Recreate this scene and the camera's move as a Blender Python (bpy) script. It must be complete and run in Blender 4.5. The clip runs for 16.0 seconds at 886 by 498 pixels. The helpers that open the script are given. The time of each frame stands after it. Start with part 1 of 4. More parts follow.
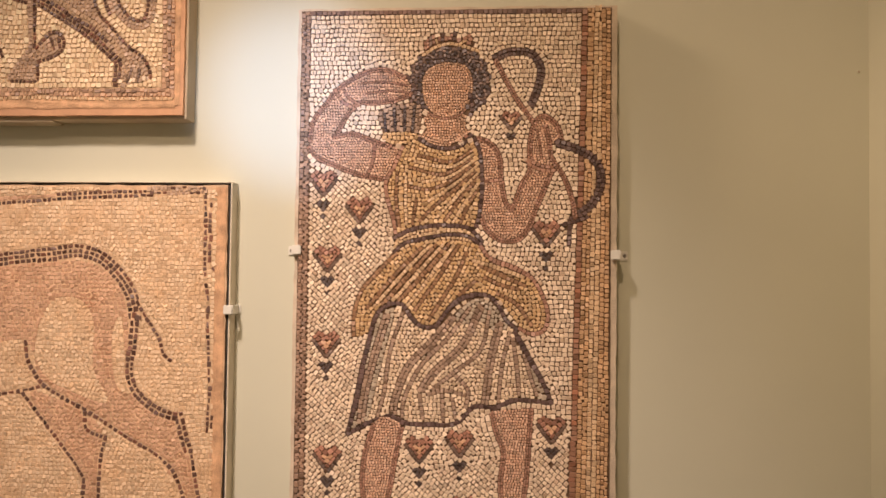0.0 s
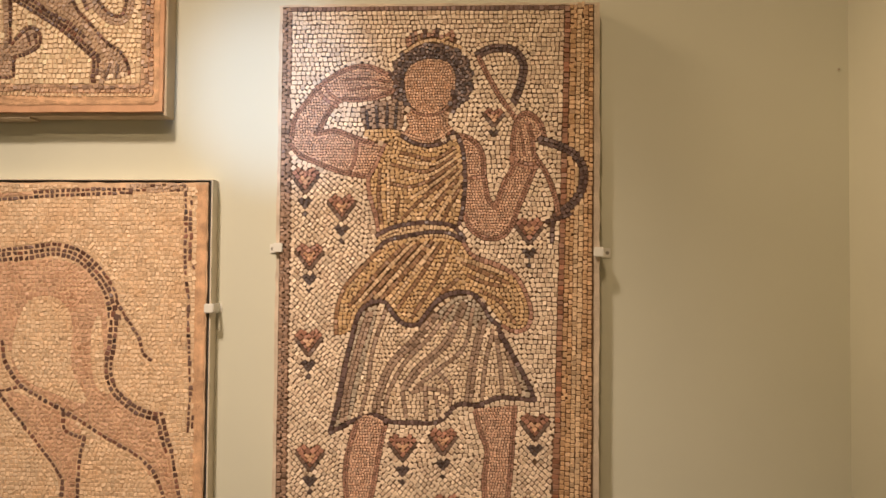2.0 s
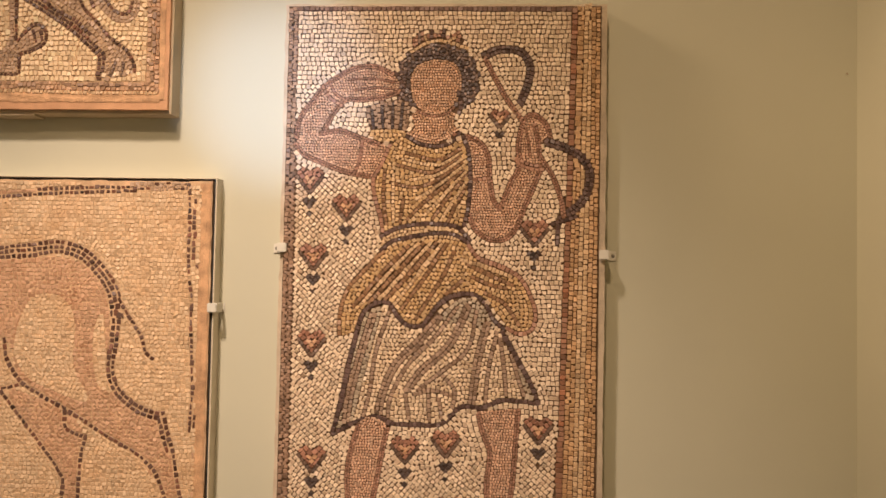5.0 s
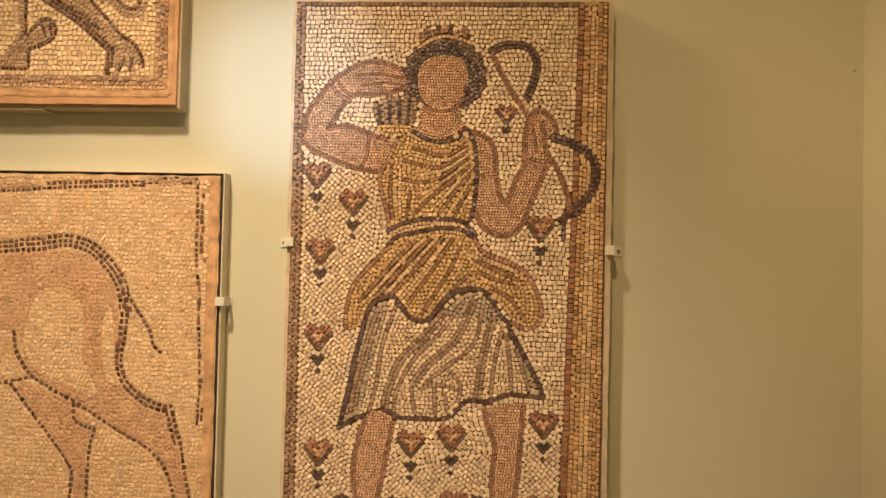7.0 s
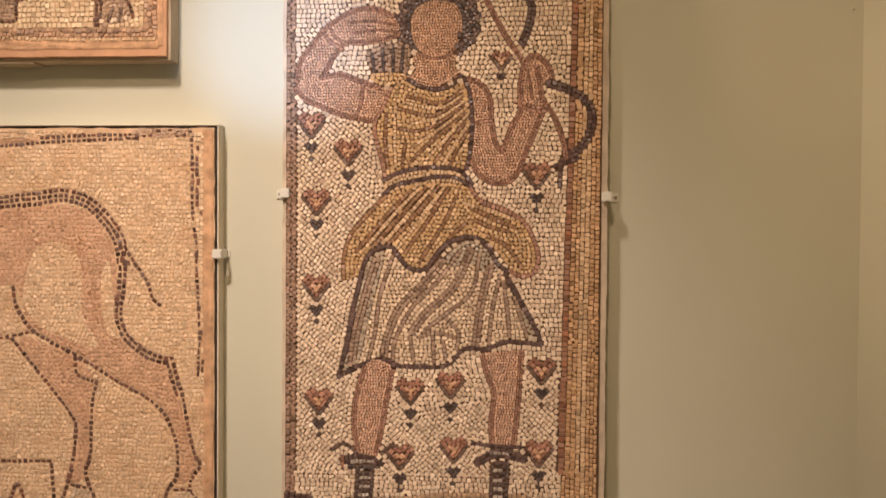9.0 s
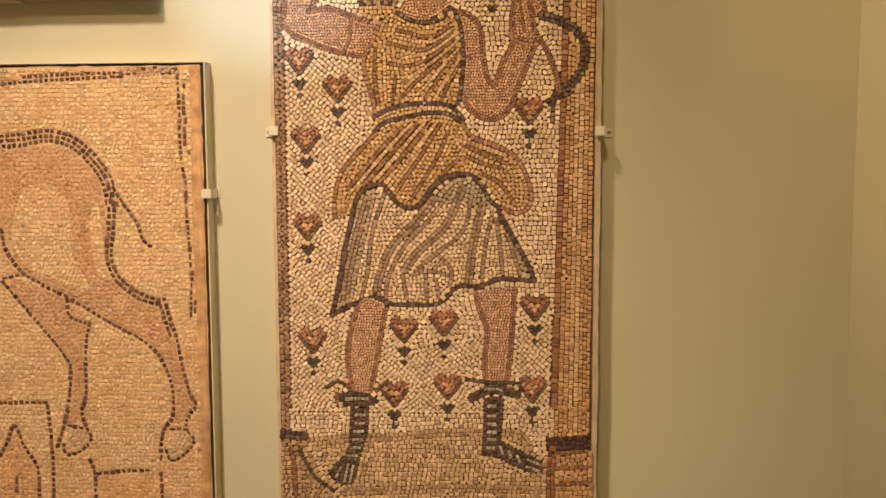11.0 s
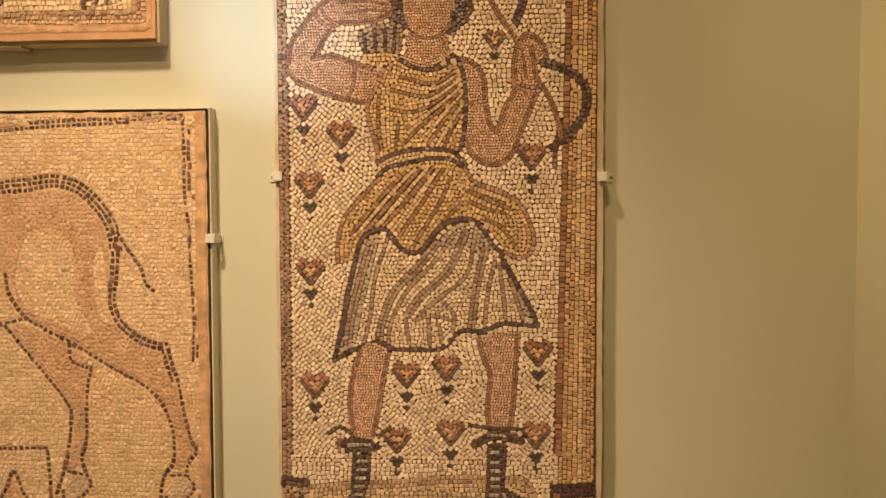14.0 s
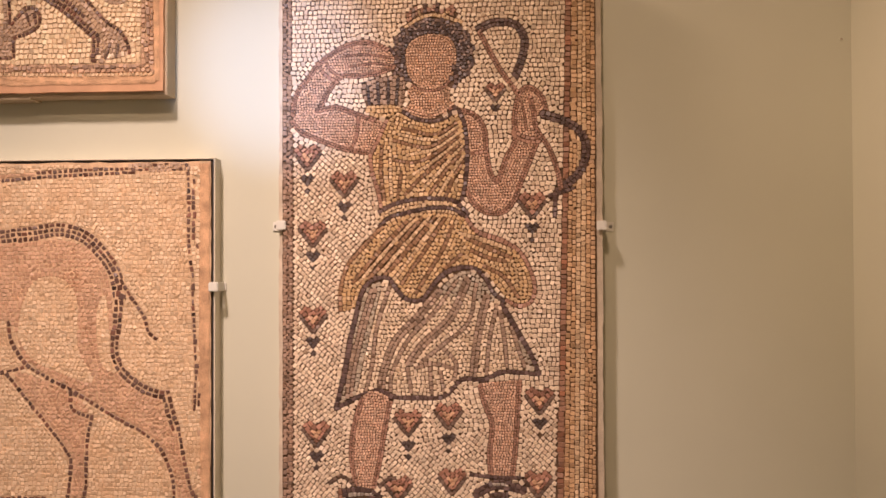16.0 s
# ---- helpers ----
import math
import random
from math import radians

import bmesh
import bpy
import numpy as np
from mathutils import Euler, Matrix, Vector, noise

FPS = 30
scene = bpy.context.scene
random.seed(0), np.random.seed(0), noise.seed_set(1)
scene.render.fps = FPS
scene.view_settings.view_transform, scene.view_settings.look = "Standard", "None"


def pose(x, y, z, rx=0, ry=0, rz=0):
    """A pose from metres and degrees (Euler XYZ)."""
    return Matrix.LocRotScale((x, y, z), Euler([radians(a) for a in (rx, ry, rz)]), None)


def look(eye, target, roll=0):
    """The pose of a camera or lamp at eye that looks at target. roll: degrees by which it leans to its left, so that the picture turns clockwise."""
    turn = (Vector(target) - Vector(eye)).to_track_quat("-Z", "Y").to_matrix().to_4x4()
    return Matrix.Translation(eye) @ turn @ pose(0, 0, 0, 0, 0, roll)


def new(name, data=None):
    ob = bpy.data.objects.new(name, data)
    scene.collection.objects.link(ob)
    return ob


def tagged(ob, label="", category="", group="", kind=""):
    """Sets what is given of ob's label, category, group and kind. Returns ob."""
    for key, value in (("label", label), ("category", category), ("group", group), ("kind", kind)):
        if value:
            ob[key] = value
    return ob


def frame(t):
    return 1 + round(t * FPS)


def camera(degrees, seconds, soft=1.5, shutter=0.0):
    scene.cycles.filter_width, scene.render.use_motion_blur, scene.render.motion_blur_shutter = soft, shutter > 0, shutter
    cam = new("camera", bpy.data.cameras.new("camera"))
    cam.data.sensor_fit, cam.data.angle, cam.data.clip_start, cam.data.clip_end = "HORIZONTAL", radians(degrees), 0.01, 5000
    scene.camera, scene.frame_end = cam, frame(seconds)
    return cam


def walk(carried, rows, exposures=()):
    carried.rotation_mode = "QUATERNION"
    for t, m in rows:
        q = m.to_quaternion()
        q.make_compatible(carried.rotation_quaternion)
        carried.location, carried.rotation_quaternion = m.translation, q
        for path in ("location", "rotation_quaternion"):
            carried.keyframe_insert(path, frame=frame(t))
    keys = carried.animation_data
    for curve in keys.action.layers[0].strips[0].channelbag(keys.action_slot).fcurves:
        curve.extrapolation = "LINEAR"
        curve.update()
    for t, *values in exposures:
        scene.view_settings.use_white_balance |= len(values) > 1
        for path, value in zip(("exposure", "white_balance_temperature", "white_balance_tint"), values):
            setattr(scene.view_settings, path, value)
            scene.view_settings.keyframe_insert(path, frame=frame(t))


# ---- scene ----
cam = camera(54.0, 16.0, 1.55, 0.5)
PATH = [
    (0, (0.411, -1.675, 1.436), (0.25, 0.317, 1.51), 0.7),
    (0.5, (0.409, -1.672, 1.436), (0.265, 0.321, 1.519), 0.5),
    (1, (0.409, -1.665, 1.431), (0.298, 0.33, 1.514), 0.3),
    (1.5, (0.408, -1.664, 1.432), (0.299, 0.331, 1.508), 0.3),
    (2, (0.405, -1.669, 1.435), (0.29, 0.327, 1.505), 0.5),
    (2.5, (0.404, -1.67, 1.426), (0.28, 0.324, 1.508), 0.7),
    (3, (0.401, -1.669, 1.432), (0.279, 0.326, 1.503), 0.6),
    (3.5, (0.407, -1.666, 1.436), (0.274, 0.329, 1.499), 0.8),
    (4, (0.404, -1.661, 1.431), (0.28, 0.333, 1.513), 1.0),
    (6.5, (0.401, -1.665, 1.43), (0.273, 0.329, 1.498), 1.3),
    (7, (0.402, -1.668, 1.432), (0.266, 0.326, 1.497), 1.3),
    (7.5, (0.402, -1.67, 1.424), (0.27, 0.325, 1.5), 1.1),
    (8, (0.403, -1.668, 1.429), (0.271, 0.326, 1.496), 0.9),
    (8.5, (0.412, -1.667, 1.433), (0.269, 0.328, 1.472), 0.7),
    (9, (0.411, -1.665, 1.425), (0.273, 0.33, 1.381), 0.4),
    (9.5, (0.407, -1.664, 1.426), (0.281, 0.328, 1.304), 0.0),
    (10, (0.413, -1.657, 1.419), (0.289, 0.332, 1.24), -0.2),
    (12.5, (0.414, -1.652, 1.417), (0.29, 0.336, 1.243), -0.2),
    (13, (0.412, -1.653, 1.425), (0.287, 0.338, 1.272), -0.3),
    (13.5, (0.416, -1.651, 1.426), (0.286, 0.341, 1.309), -0.3),
    (14, (0.415, -1.653, 1.428), (0.283, 0.341, 1.339), -0.2),
    (14.5, (0.411, -1.652, 1.428), (0.283, 0.343, 1.355), -0.1),
    (15, (0.41, -1.654, 1.435), (0.281, 0.341, 1.384), -0.2),
    (15.5, (0.413, -1.661, 1.429), (0.281, 0.335, 1.426), -0.2),
    (16, (0.405, -1.67, 1.421), (0.283, 0.326, 1.452), -0.2),
]
EXPOSURES = [
    (0, 0.07, 5900, 12),
    (0.5, 0.05, 5750, 10),
    (1, 0.05, 5850, 10),
    (1.5, 0.05, 5750, 12),
    (2, -0.03, 6000, 6),
    (2.5, -0.04, 6650, 2),
    (3, -0.04, 6750, 2),
    (3.5, 0.01, 6200, 10),
    (4, -0.01, 6200, 10),
    (6.5, -0.07, 7250, 4),
    (7, -0.08, 7600, 2),
    (7.5, -0.05, 6600, 6),
    (8, -0.06, 6750, 2),
    (8.5, -0.09, 7350, 2),
    (9, -0.03, 5900, 10),
    (9.5, -0.08, 6200, 6),
    (10, -0.03, 6750, 0),
    (12.5, -0.07, 7800, 8),
    (13, -0.07, 6950, 2),
    (13.5, -0.06, 7050, 2),
    (14, -0.08, 7600, 2),
    (14.5, -0.05, 6200, 10),
    (15, 0.06, 6000, 20),
    (15.5, 0.08, 5850, 22),
    (16, 0.07, 5900, 20),
]
walk(cam, [(t, look(eye, target, roll)) for t, eye, target, roll in PATH], EXPOSURES)

# ---- world and lamps ----
world = bpy.data.worlds.new("world")
scene.world = world
world.use_nodes = True
world.node_tree.nodes["Background"].inputs[0].default_value = (1.0, 0.85, 0.65, 1)
world.node_tree.nodes["Background"].inputs[1].default_value = 0.02


def spot(name, eye, target, watts, colour, size=100, blend=0.8, radius=0.05):
    data = bpy.data.lights.new(name, "SPOT")
    data.energy, data.color, data.spot_size, data.spot_blend, data.shadow_soft_size = watts, colour, radians(size), blend, radius
    ob = new(name, data)
    ob.matrix_world = look(eye, target)
    return ob


PALE, WARM, COOL = (1.0, 0.75, 0.585), (1.0, 0.67, 0.41), (0.42, 0.64, 1.0)
# a lamp high over the two left panels, a steep one over the upper panel and one before the tall panel
spot("unseen_spot_light", (-0.36, -1.48, 3.17), (-0.20, 0, 0.16), 292, PALE, 64, 1.0, 0.10)
spot("unseen_spot_light", (-0.64, -0.64, 3.25), (-0.58, 0, 1.75), 8, PALE, 54, 1.0, 0.02)
spot("unseen_spot_light", (0.16, -2.25, 3.15), (0.36, 0, 1.66), 98, WARM, 54, 1.0, 0.06)
# an added lamp, out of view, along the wall to the corner, brightens the side wall
spot("unseen_spot_light", (-1.4, -0.62, 2.9), (1.07, -0.26, 1.6), 180, WARM, 26, 1.0, 0.30)
# added fill: unseen lamps whose light comes back from the gallery's walls and floor
spot("unseen_spot_light", (-0.8, -3.4, 3.25), (-0.9, -5.0, 1.3), 350, PALE, 90, 1.0, 0.06)
spot("unseen_spot_light", (-2.6, -2.6, 3.25), (-4.0, -2.9, 1.3), 300, PALE, 90, 1.0, 0.06)
# a small cool glint thrown onto the wall beside the tall panel
spot("glint_light", (0.5, -2.9, 1.15), (-0.02, 0, 1.80), 270, COOL, 9.0, 1.0, 0.02)


# ---- materials ----
def material(name, base, rough=0.8, variation=0.15, scale=30.0, bump=0.1, fine=400.0, metal=0.0):
    m = bpy.data.materials.new(name)
    m.use_nodes = True
    nt = m.node_tree
    b = nt.nodes["Principled BSDF"]
    b.inputs["Roughness"].default_value, b.inputs["Metallic"].default_value = rough, metal
    co = nt.nodes.new("ShaderNodeTexCoord")
    n1 = nt.nodes.new("ShaderNodeTexNoise")
    n1.inputs["Scale"].default_value, n1.inputs["Detail"].default_value = scale, 6
    n2 = nt.nodes.new("ShaderNodeTexNoise")
    n2.inputs["Scale"].default_value, n2.inputs["Detail"].default_value = fine, 3
    nt.links.new(co.outputs["Object"], n1.inputs["Vector"])
    nt.links.new(co.outputs["Object"], n2.inputs["Vector"])
    ramp = nt.nodes.new("ShaderNodeValToRGB")
    ramp.color_ramp.elements[0].position, ramp.color_ramp.elements[1].position = 0.3, 0.7
    ramp.color_ramp.elements[0].color = (*[c * (1 - variation) for c in base], 1)
    ramp.color_ramp.elements[1].color = (*[min(1, c * (1 + variation)) for c in base], 1)
    add = nt.nodes.new("ShaderNodeMath")
    add.operation = "MULTIPLY_ADD"
    add.inputs[1].default_value = 0.3
    nt.links.new(n2.outputs["Fac"], add.inputs[0])
    sub = nt.nodes.new("ShaderNodeMath")
    sub.operation = "MULTIPLY_ADD"
    sub.inputs[1].default_value, sub.inputs[2].default_value = 1.0, -0.15
    nt.links.new(n1.outputs["Fac"], sub.inputs[0])
    nt.links.new(sub.outputs[0], add.inputs[2])
    nt.links.new(add.outputs[0], ramp.inputs[0])
    nt.links.new(ramp.outputs[0], b.inputs["Base Color"])
    if bump:
        bm_node = nt.nodes.new("ShaderNodeBump")
        bm_node.inputs["Strength"].default_value, bm_node.inputs["Distance"].default_value = bump, 0.002
        nt.links.new(n2.outputs["Fac"], bm_node.inputs["Height"])
        nt.links.new(bm_node.outputs[0], b.inputs["Normal"])
    return m


# stones
def stone_material(name, base, spread=0.25, rough=0.5, shift=(1.0, 1.0, 1.0), stain=None):
    """Small cut stones: each one takes its own tone from a ramp, with grain and pits inside it."""
    base = (min(0.84, base[0] * 1.02), base[1] * 0.965, base[2] * 0.935)
    m = bpy.data.materials.new(name)
    m.use_nodes = True
    nt = m.node_tree
    b = nt.nodes["Principled BSDF"]
    geo, info = nt.nodes.new("ShaderNodeNewGeometry"), nt.nodes.new("ShaderNodeObjectInfo")
    add = nt.nodes.new("ShaderNodeMath")
    add.operation = "ADD"
    nt.links.new(geo.outputs["Random Per Island"], add.inputs[0])
    nt.links.new(info.outputs["Random"], add.inputs[1])
    wrap = nt.nodes.new("ShaderNodeMath")
    wrap.operation = "FRACT"
    nt.links.new(add.outputs[0], wrap.inputs[0])
    ramp = nt.nodes.new("ShaderNodeValToRGB")
    stops = [(0.0, 1 - 1.3 * spread, (1, 1, 1)), (0.10, 1 - 0.6 * spread, shift), (0.42, 1.0, (1, 1, 1)), (0.75, 1 + 0.35 * spread, (1, 1, 1)), (1.0, 1 + 0.9 * spread, shift)]
    while len(ramp.color_ramp.elements) < len(stops):
        ramp.color_ramp.elements.new(0.5)
    for e, (p, k, h) in zip(ramp.color_ramp.elements, stops):
        e.position, e.color = p, (*[min(0.85, c * k * f) for c, f in zip(base, h)], 1)
    nt.links.new(wrap.outputs[0], ramp.inputs[0])
    co = nt.nodes.new("ShaderNodeTexCoord")
    grain, large = nt.nodes.new("ShaderNodeTexNoise"), nt.nodes.new("ShaderNodeTexNoise")
    grain.inputs["Scale"].default_value, grain.inputs["Detail"].default_value = 420, 4
    large.inputs["Scale"].default_value, large.inputs["Detail"].default_value = 24, 5
    for n in (grain, large):
        nt.links.new(co.outputs["Object"], n.inputs["Vector"])
    tone = nt.nodes.new("ShaderNodeMath")
    tone.operation = "ADD"
    nt.links.new(grain.outputs["Fac"], tone.inputs[0])
    nt.links.new(large.outputs["Fac"], tone.inputs[1])
    level = nt.nodes.new("ShaderNodeMapRange")
    level.inputs["From Min"].default_value, level.inputs["From Max"].default_value = 0.6, 1.4
    level.inputs["To Min"].default_value, level.inputs["To Max"].default_value = 0.80, 1.17
    nt.links.new(tone.outputs[0], level.inputs["Value"])
    mul = nt.nodes.new("ShaderNodeMix")
    mul.data_type, mul.blend_type = "RGBA", "MULTIPLY"
    mul.inputs["Factor"].default_value = 1.0
    nt.links.new(ramp.outputs[0], mul.inputs["A"])
    nt.links.new(level.outputs[0], mul.inputs["B"])
    colour = mul.outputs["Result"]
    if stain:
        # iron-coloured staining in wide, uneven patches
        patch, reach, mix = nt.nodes.new("ShaderNodeTexNoise"), nt.nodes.new("ShaderNodeMapRange"), nt.nodes.new("ShaderNodeMix")
        patch.inputs["Scale"].default_value, patch.inputs["Detail"].default_value, patch.inputs["Roughness"].default_value = 14, 6, 0.65
        nt.links.new(co.outputs["Object"], patch.inputs["Vector"])
        reach.inputs["From Min"].default_value, reach.inputs["From Max"].default_value = 0.48, 0.72
        reach.inputs["To Max"].default_value = 0.75
        nt.links.new(patch.outputs["Fac"], reach.inputs["Value"])
        mix.data_type = "RGBA"
        nt.links.new(reach.outputs[0], mix.inputs["Factor"])
        nt.links.new(colour, mix.inputs["A"])
        mix.inputs["B"].default_value = (*stain, 1)
        colour = mix.outputs["Result"]
    nt.links.new(colour, b.inputs["Base Color"])
    b.inputs["Roughness"].default_value = rough
    bump = nt.nodes.new("ShaderNodeBump")
    bump.inputs["Strength"].default_value, bump.inputs["Distance"].default_value = 0.35, 0.0012
    nt.links.new(grain.outputs["Fac"], bump.inputs["Height"])
    nt.links.new(bump.outputs[0], b.inputs["Normal"])
    return m


STONES = {
    "cream": stone_material("cream_stone", (0.77, 0.65, 0.49), 0.17, 0.5, (1.0, 0.94, 0.92)),
    "straw": stone_material("straw_stone", (0.80, 0.64, 0.42), 0.16, 0.5),
    "stone": stone_material("buff_stone", (0.62, 0.475, 0.31), 0.26, 0.5),
    "tan": stone_material("tan_stone", (0.66, 0.49, 0.30), 0.2, 0.5),
    "ochre": stone_material("ochre_stone", (0.60, 0.415, 0.21), 0.19, 0.5, (1.0, 1.05, 1.18)),
    "umber_ochre": stone_material("brown_ochre_stone", (0.31, 0.185, 0.10), 0.24, 0.5),
    "gold": stone_material("golden_stone", (0.56, 0.375, 0.205), 0.24, 0.5, (1.0, 0.97, 0.95)),
    "skin": stone_material("rose_tan_stone", (0.67, 0.445, 0.31), 0.22, 0.5, (1.0, 1.08, 1.12)),
    "rose": stone_material("rose_brown_stone", (0.39, 0.23, 0.16), 0.28, 0.5),
    "redbrown": stone_material("red_brown_stone", (0.31, 0.175, 0.11), 0.30, 0.5, (1.1, 0.9, 0.8)),
    "umber_rose": stone_material("dull_plum_stone", (0.215, 0.14, 0.115), 0.35, 0.5),
    "border": stone_material("brown_border_stone", (0.34, 0.232, 0.162), 0.36, 0.5),
    "pale_rose": stone_material("pale_rose_stone", (0.68, 0.475, 0.335), 0.22, 0.5, (1.0, 0.92, 0.85)),
    "tan_brown": stone_material("tan_brown_stone", (0.52, 0.35, 0.23), 0.35, 0.5),
    "umber": stone_material("umber_stone", (0.17, 0.115, 0.085), 0.35, 0.5),
    "taupe": stone_material("taupe_stone", (0.47, 0.34, 0.22), 0.25, 0.5),
    "beast_grey": stone_material("warm_grey_stone", (0.47, 0.345, 0.245), 0.25, 0.5),
    "plum": stone_material("plum_stone", (0.11, 0.06, 0.055), 0.35, 0.5),
    "dark": stone_material("blue_black_stone", (0.135, 0.09, 0.08), 0.35, 0.42),
    "hair": stone_material("charcoal_stone", (0.125, 0.095, 0.092), 0.45, 0.42),
    "curl": stone_material("brown_grey_stone", (0.27, 0.20, 0.17), 0.3, 0.45),
    "slate": stone_material("slate_stone", (0.11, 0.085, 0.078), 0.30, 0.45),
    "grey_green": stone_material("grey_green_stone", (0.45, 0.385, 0.29), 0.2, 0.5),
    "orange_sand": stone_material("orange_sandy_stone", (0.68, 0.445, 0.255), 0.18, 0.55),
    "sand_grey": stone_material("greyish_sandy_stone", (0.56, 0.45, 0.315), 0.18, 0.55),
    "boot": stone_material("dark_brown_stone", (0.13, 0.09, 0.075), 0.35, 0.45),
    "grey": stone_material("grey_stone", (0.37, 0.27, 0.195), 0.2, 0.5),
    "pale_grey": stone_material("pale_grey_stone", (0.46, 0.41, 0.345), 0.3, 0.5),
    "skirt": stone_material("greyish_cream_stone", (0.74, 0.605, 0.43), 0.15, 0.5, (0.97, 0.97, 1.0)),
    "heart": stone_material("russet_stone", (0.38, 0.205, 0.14), 0.3, 0.5),
    "orange": stone_material("orange_stone", (0.58, 0.37, 0.225), 0.25, 0.5),
    "sand": stone_material("sandy_stone", (0.70, 0.545, 0.36), 0.15, 0.55, (1.0, 0.97, 0.92), (0.60, 0.36, 0.18)),
    "fawn": stone_material("fawn_stone", (0.57, 0.37, 0.235), 0.17, 0.55, (1, 1, 1), (0.44, 0.22, 0.11)),
    "black_brown": stone_material("black_brown_stone", (0.12, 0.07, 0.052), 0.55, 0.45, (1.25, 0.95, 0.8)),
}
PAINT = material("wall_paint", (0.594, 0.588, 0.462), 0.6, 0.03, 3.0, 0.06, 900.0)
FLOOR = material("floor_boards", (0.25, 0.16, 0.09), 0.4, 0.2, 4.0)
WHITE = material("ceiling_paint", (0.75, 0.73, 0.68), 0.8, 0.03, 3.0)
MORTAR = material("dark_joint_mortar", (0.128, 0.077, 0.046), 0.95, 0.3, 60.0, 0.4)
BROWN_MORTAR = material("brown_joint_mortar", (0.47, 0.32, 0.19), 0.95, 0.3, 60.0, 0.4)
PLASTER = material("plaster_edge", (0.58, 0.48, 0.36), 0.9, 0.2, 25.0, 0.4)
PEACH = material("peach_mortar", (0.60, 0.405, 0.242), 0.95, 0.25, 40.0, 0.5)
TERRACOTTA = material("terracotta_edge", (0.60, 0.34, 0.19), 0.9, 0.15, 25.0, 0.4)
CRUST = material("terracotta_crust", (0.61, 0.37, 0.205), 0.95, 0.3, 40.0, 0.6)
WOOD_FRAME = material("olive_wood_frame", (0.48, 0.39, 0.26), 0.7, 0.12, 18.0, 0.1)
METAL = material("grey_frame", (0.70, 0.635, 0.50), 0.5, 0.1, 20.0, 0.05)
BLACK = material("black_gap_shade", (0.02, 0.015, 0.012), 0.8, 0.1)
CLIP = material("white_clip", (0.72, 0.70, 0.62), 0.4, 0.05, 40.0, 0.05)
STEEL = material("screw_steel", (0.35, 0.33, 0.30), 0.35, 0.1, 60.0, 0.05, 400.0, 0.9)
UMBER_HOLE = material("hole_shade", (0.40, 0.34, 0.25), 0.9, 0.2, 60.0, 0.2)


# ---- structure ----
def box_mesh(bm, x0, x1, y0, y1, z0, z1, bevel=0.0):
    r = bmesh.ops.create_cube(bm, size=1)
    bmesh.ops.transform(bm, matrix=Matrix.Translation(((x0 + x1) / 2, (y0 + y1) / 2, (z0 + z1) / 2)) @ Matrix.Diagonal((x1 - x0, y1 - y0, z1 - z0, 1)), verts=r["verts"])
    if bevel:
        edges = list({e for v in r["verts"] for e in v.link_edges})
        bmesh.ops.bevel(bm, geom=edges, offset=bevel, segments=2, affect="EDGES")


def part(name, bm, mat, parent=None, label=""):
    me = bpy.data.meshes.new(name)
    bm.to_mesh(me)
    bm.free()
    me.materials.append(mat)
    ob = new(name, me)
    ob.parent = parent
    return tagged(ob, label)


def block(name, x0, x1, y0, y1, z0, z1, mat, parent=None, label="", bevel=0.0):
    bm = bmesh.new()
    box_mesh(bm, x0, x1, y0, y1, z0, z1, bevel)
    return part(name, bm, mat, parent, label)


CORNER = 1.072
tagged(block("wall_north", -4, CORNER, 0, 0.15, 0, 3.4, PAINT), "pale sage green painted gallery wall", "wall", kind="structure")
tagged(block("wall_east", CORNER, CORNER + 0.15, -5, 0.15, 0, 3.4, PAINT), "pale sage green painted side wall", "wall", kind="structure")
# unseen walls, floor and ceiling, added to close the room and return the fill
tagged(block("wall_south", -4, CORNER, -5.15, -5, 0, 3.4, PAINT), "pale sage green painted gallery wall", "wall", kind="structure")
tagged(block("wall_west", -4.15, -4, -5, 0, 0, 3.4, PAINT), "pale sage green painted gallery wall", "wall", kind="structure")
tagged(block("floor", -4.15, CORNER + 0.15, -5.15, 0.15, -0.1, 0, FLOOR), "brown wooden gallery floor", "floor", kind="structure")
tagged(block("ceiling", -4.15, CORNER + 0.15, -5.15, 0.15, 3.4, 3.5, WHITE), "off-white plain gallery ceiling", "ceiling", kind="structure")


# ---- mosaics ----
def spline(pts, closed=False, step=2.0):
    """Points every step millimetres or so along a smooth curve through pts."""
    p = np.array(pts, float)
    if closed:
        p = np.vstack([p[-1], p, p[:2]])
    else:
        p = np.vstack([2 * p[0] - p[1], p, 2 * p[-1] - p[-2]])
    out = []
    for a, b, c, d in zip(p[:-3], p[1:-2], p[2:-1], p[3:]):
        n = max(2, int(np.hypot(*(c - b)) / step))
        t = np.linspace(0, 1, n, endpoint=False)[:, None]
        out.append(0.5 * (2 * b + (c - a) * t + (2 * a - 5 * b + 4 * c - d) * t ** 2 + (3 * b - a - 3 * c + d) * t ** 3))
    if not closed:
        out.append(p[-2:-1])
    return np.vstack(out)


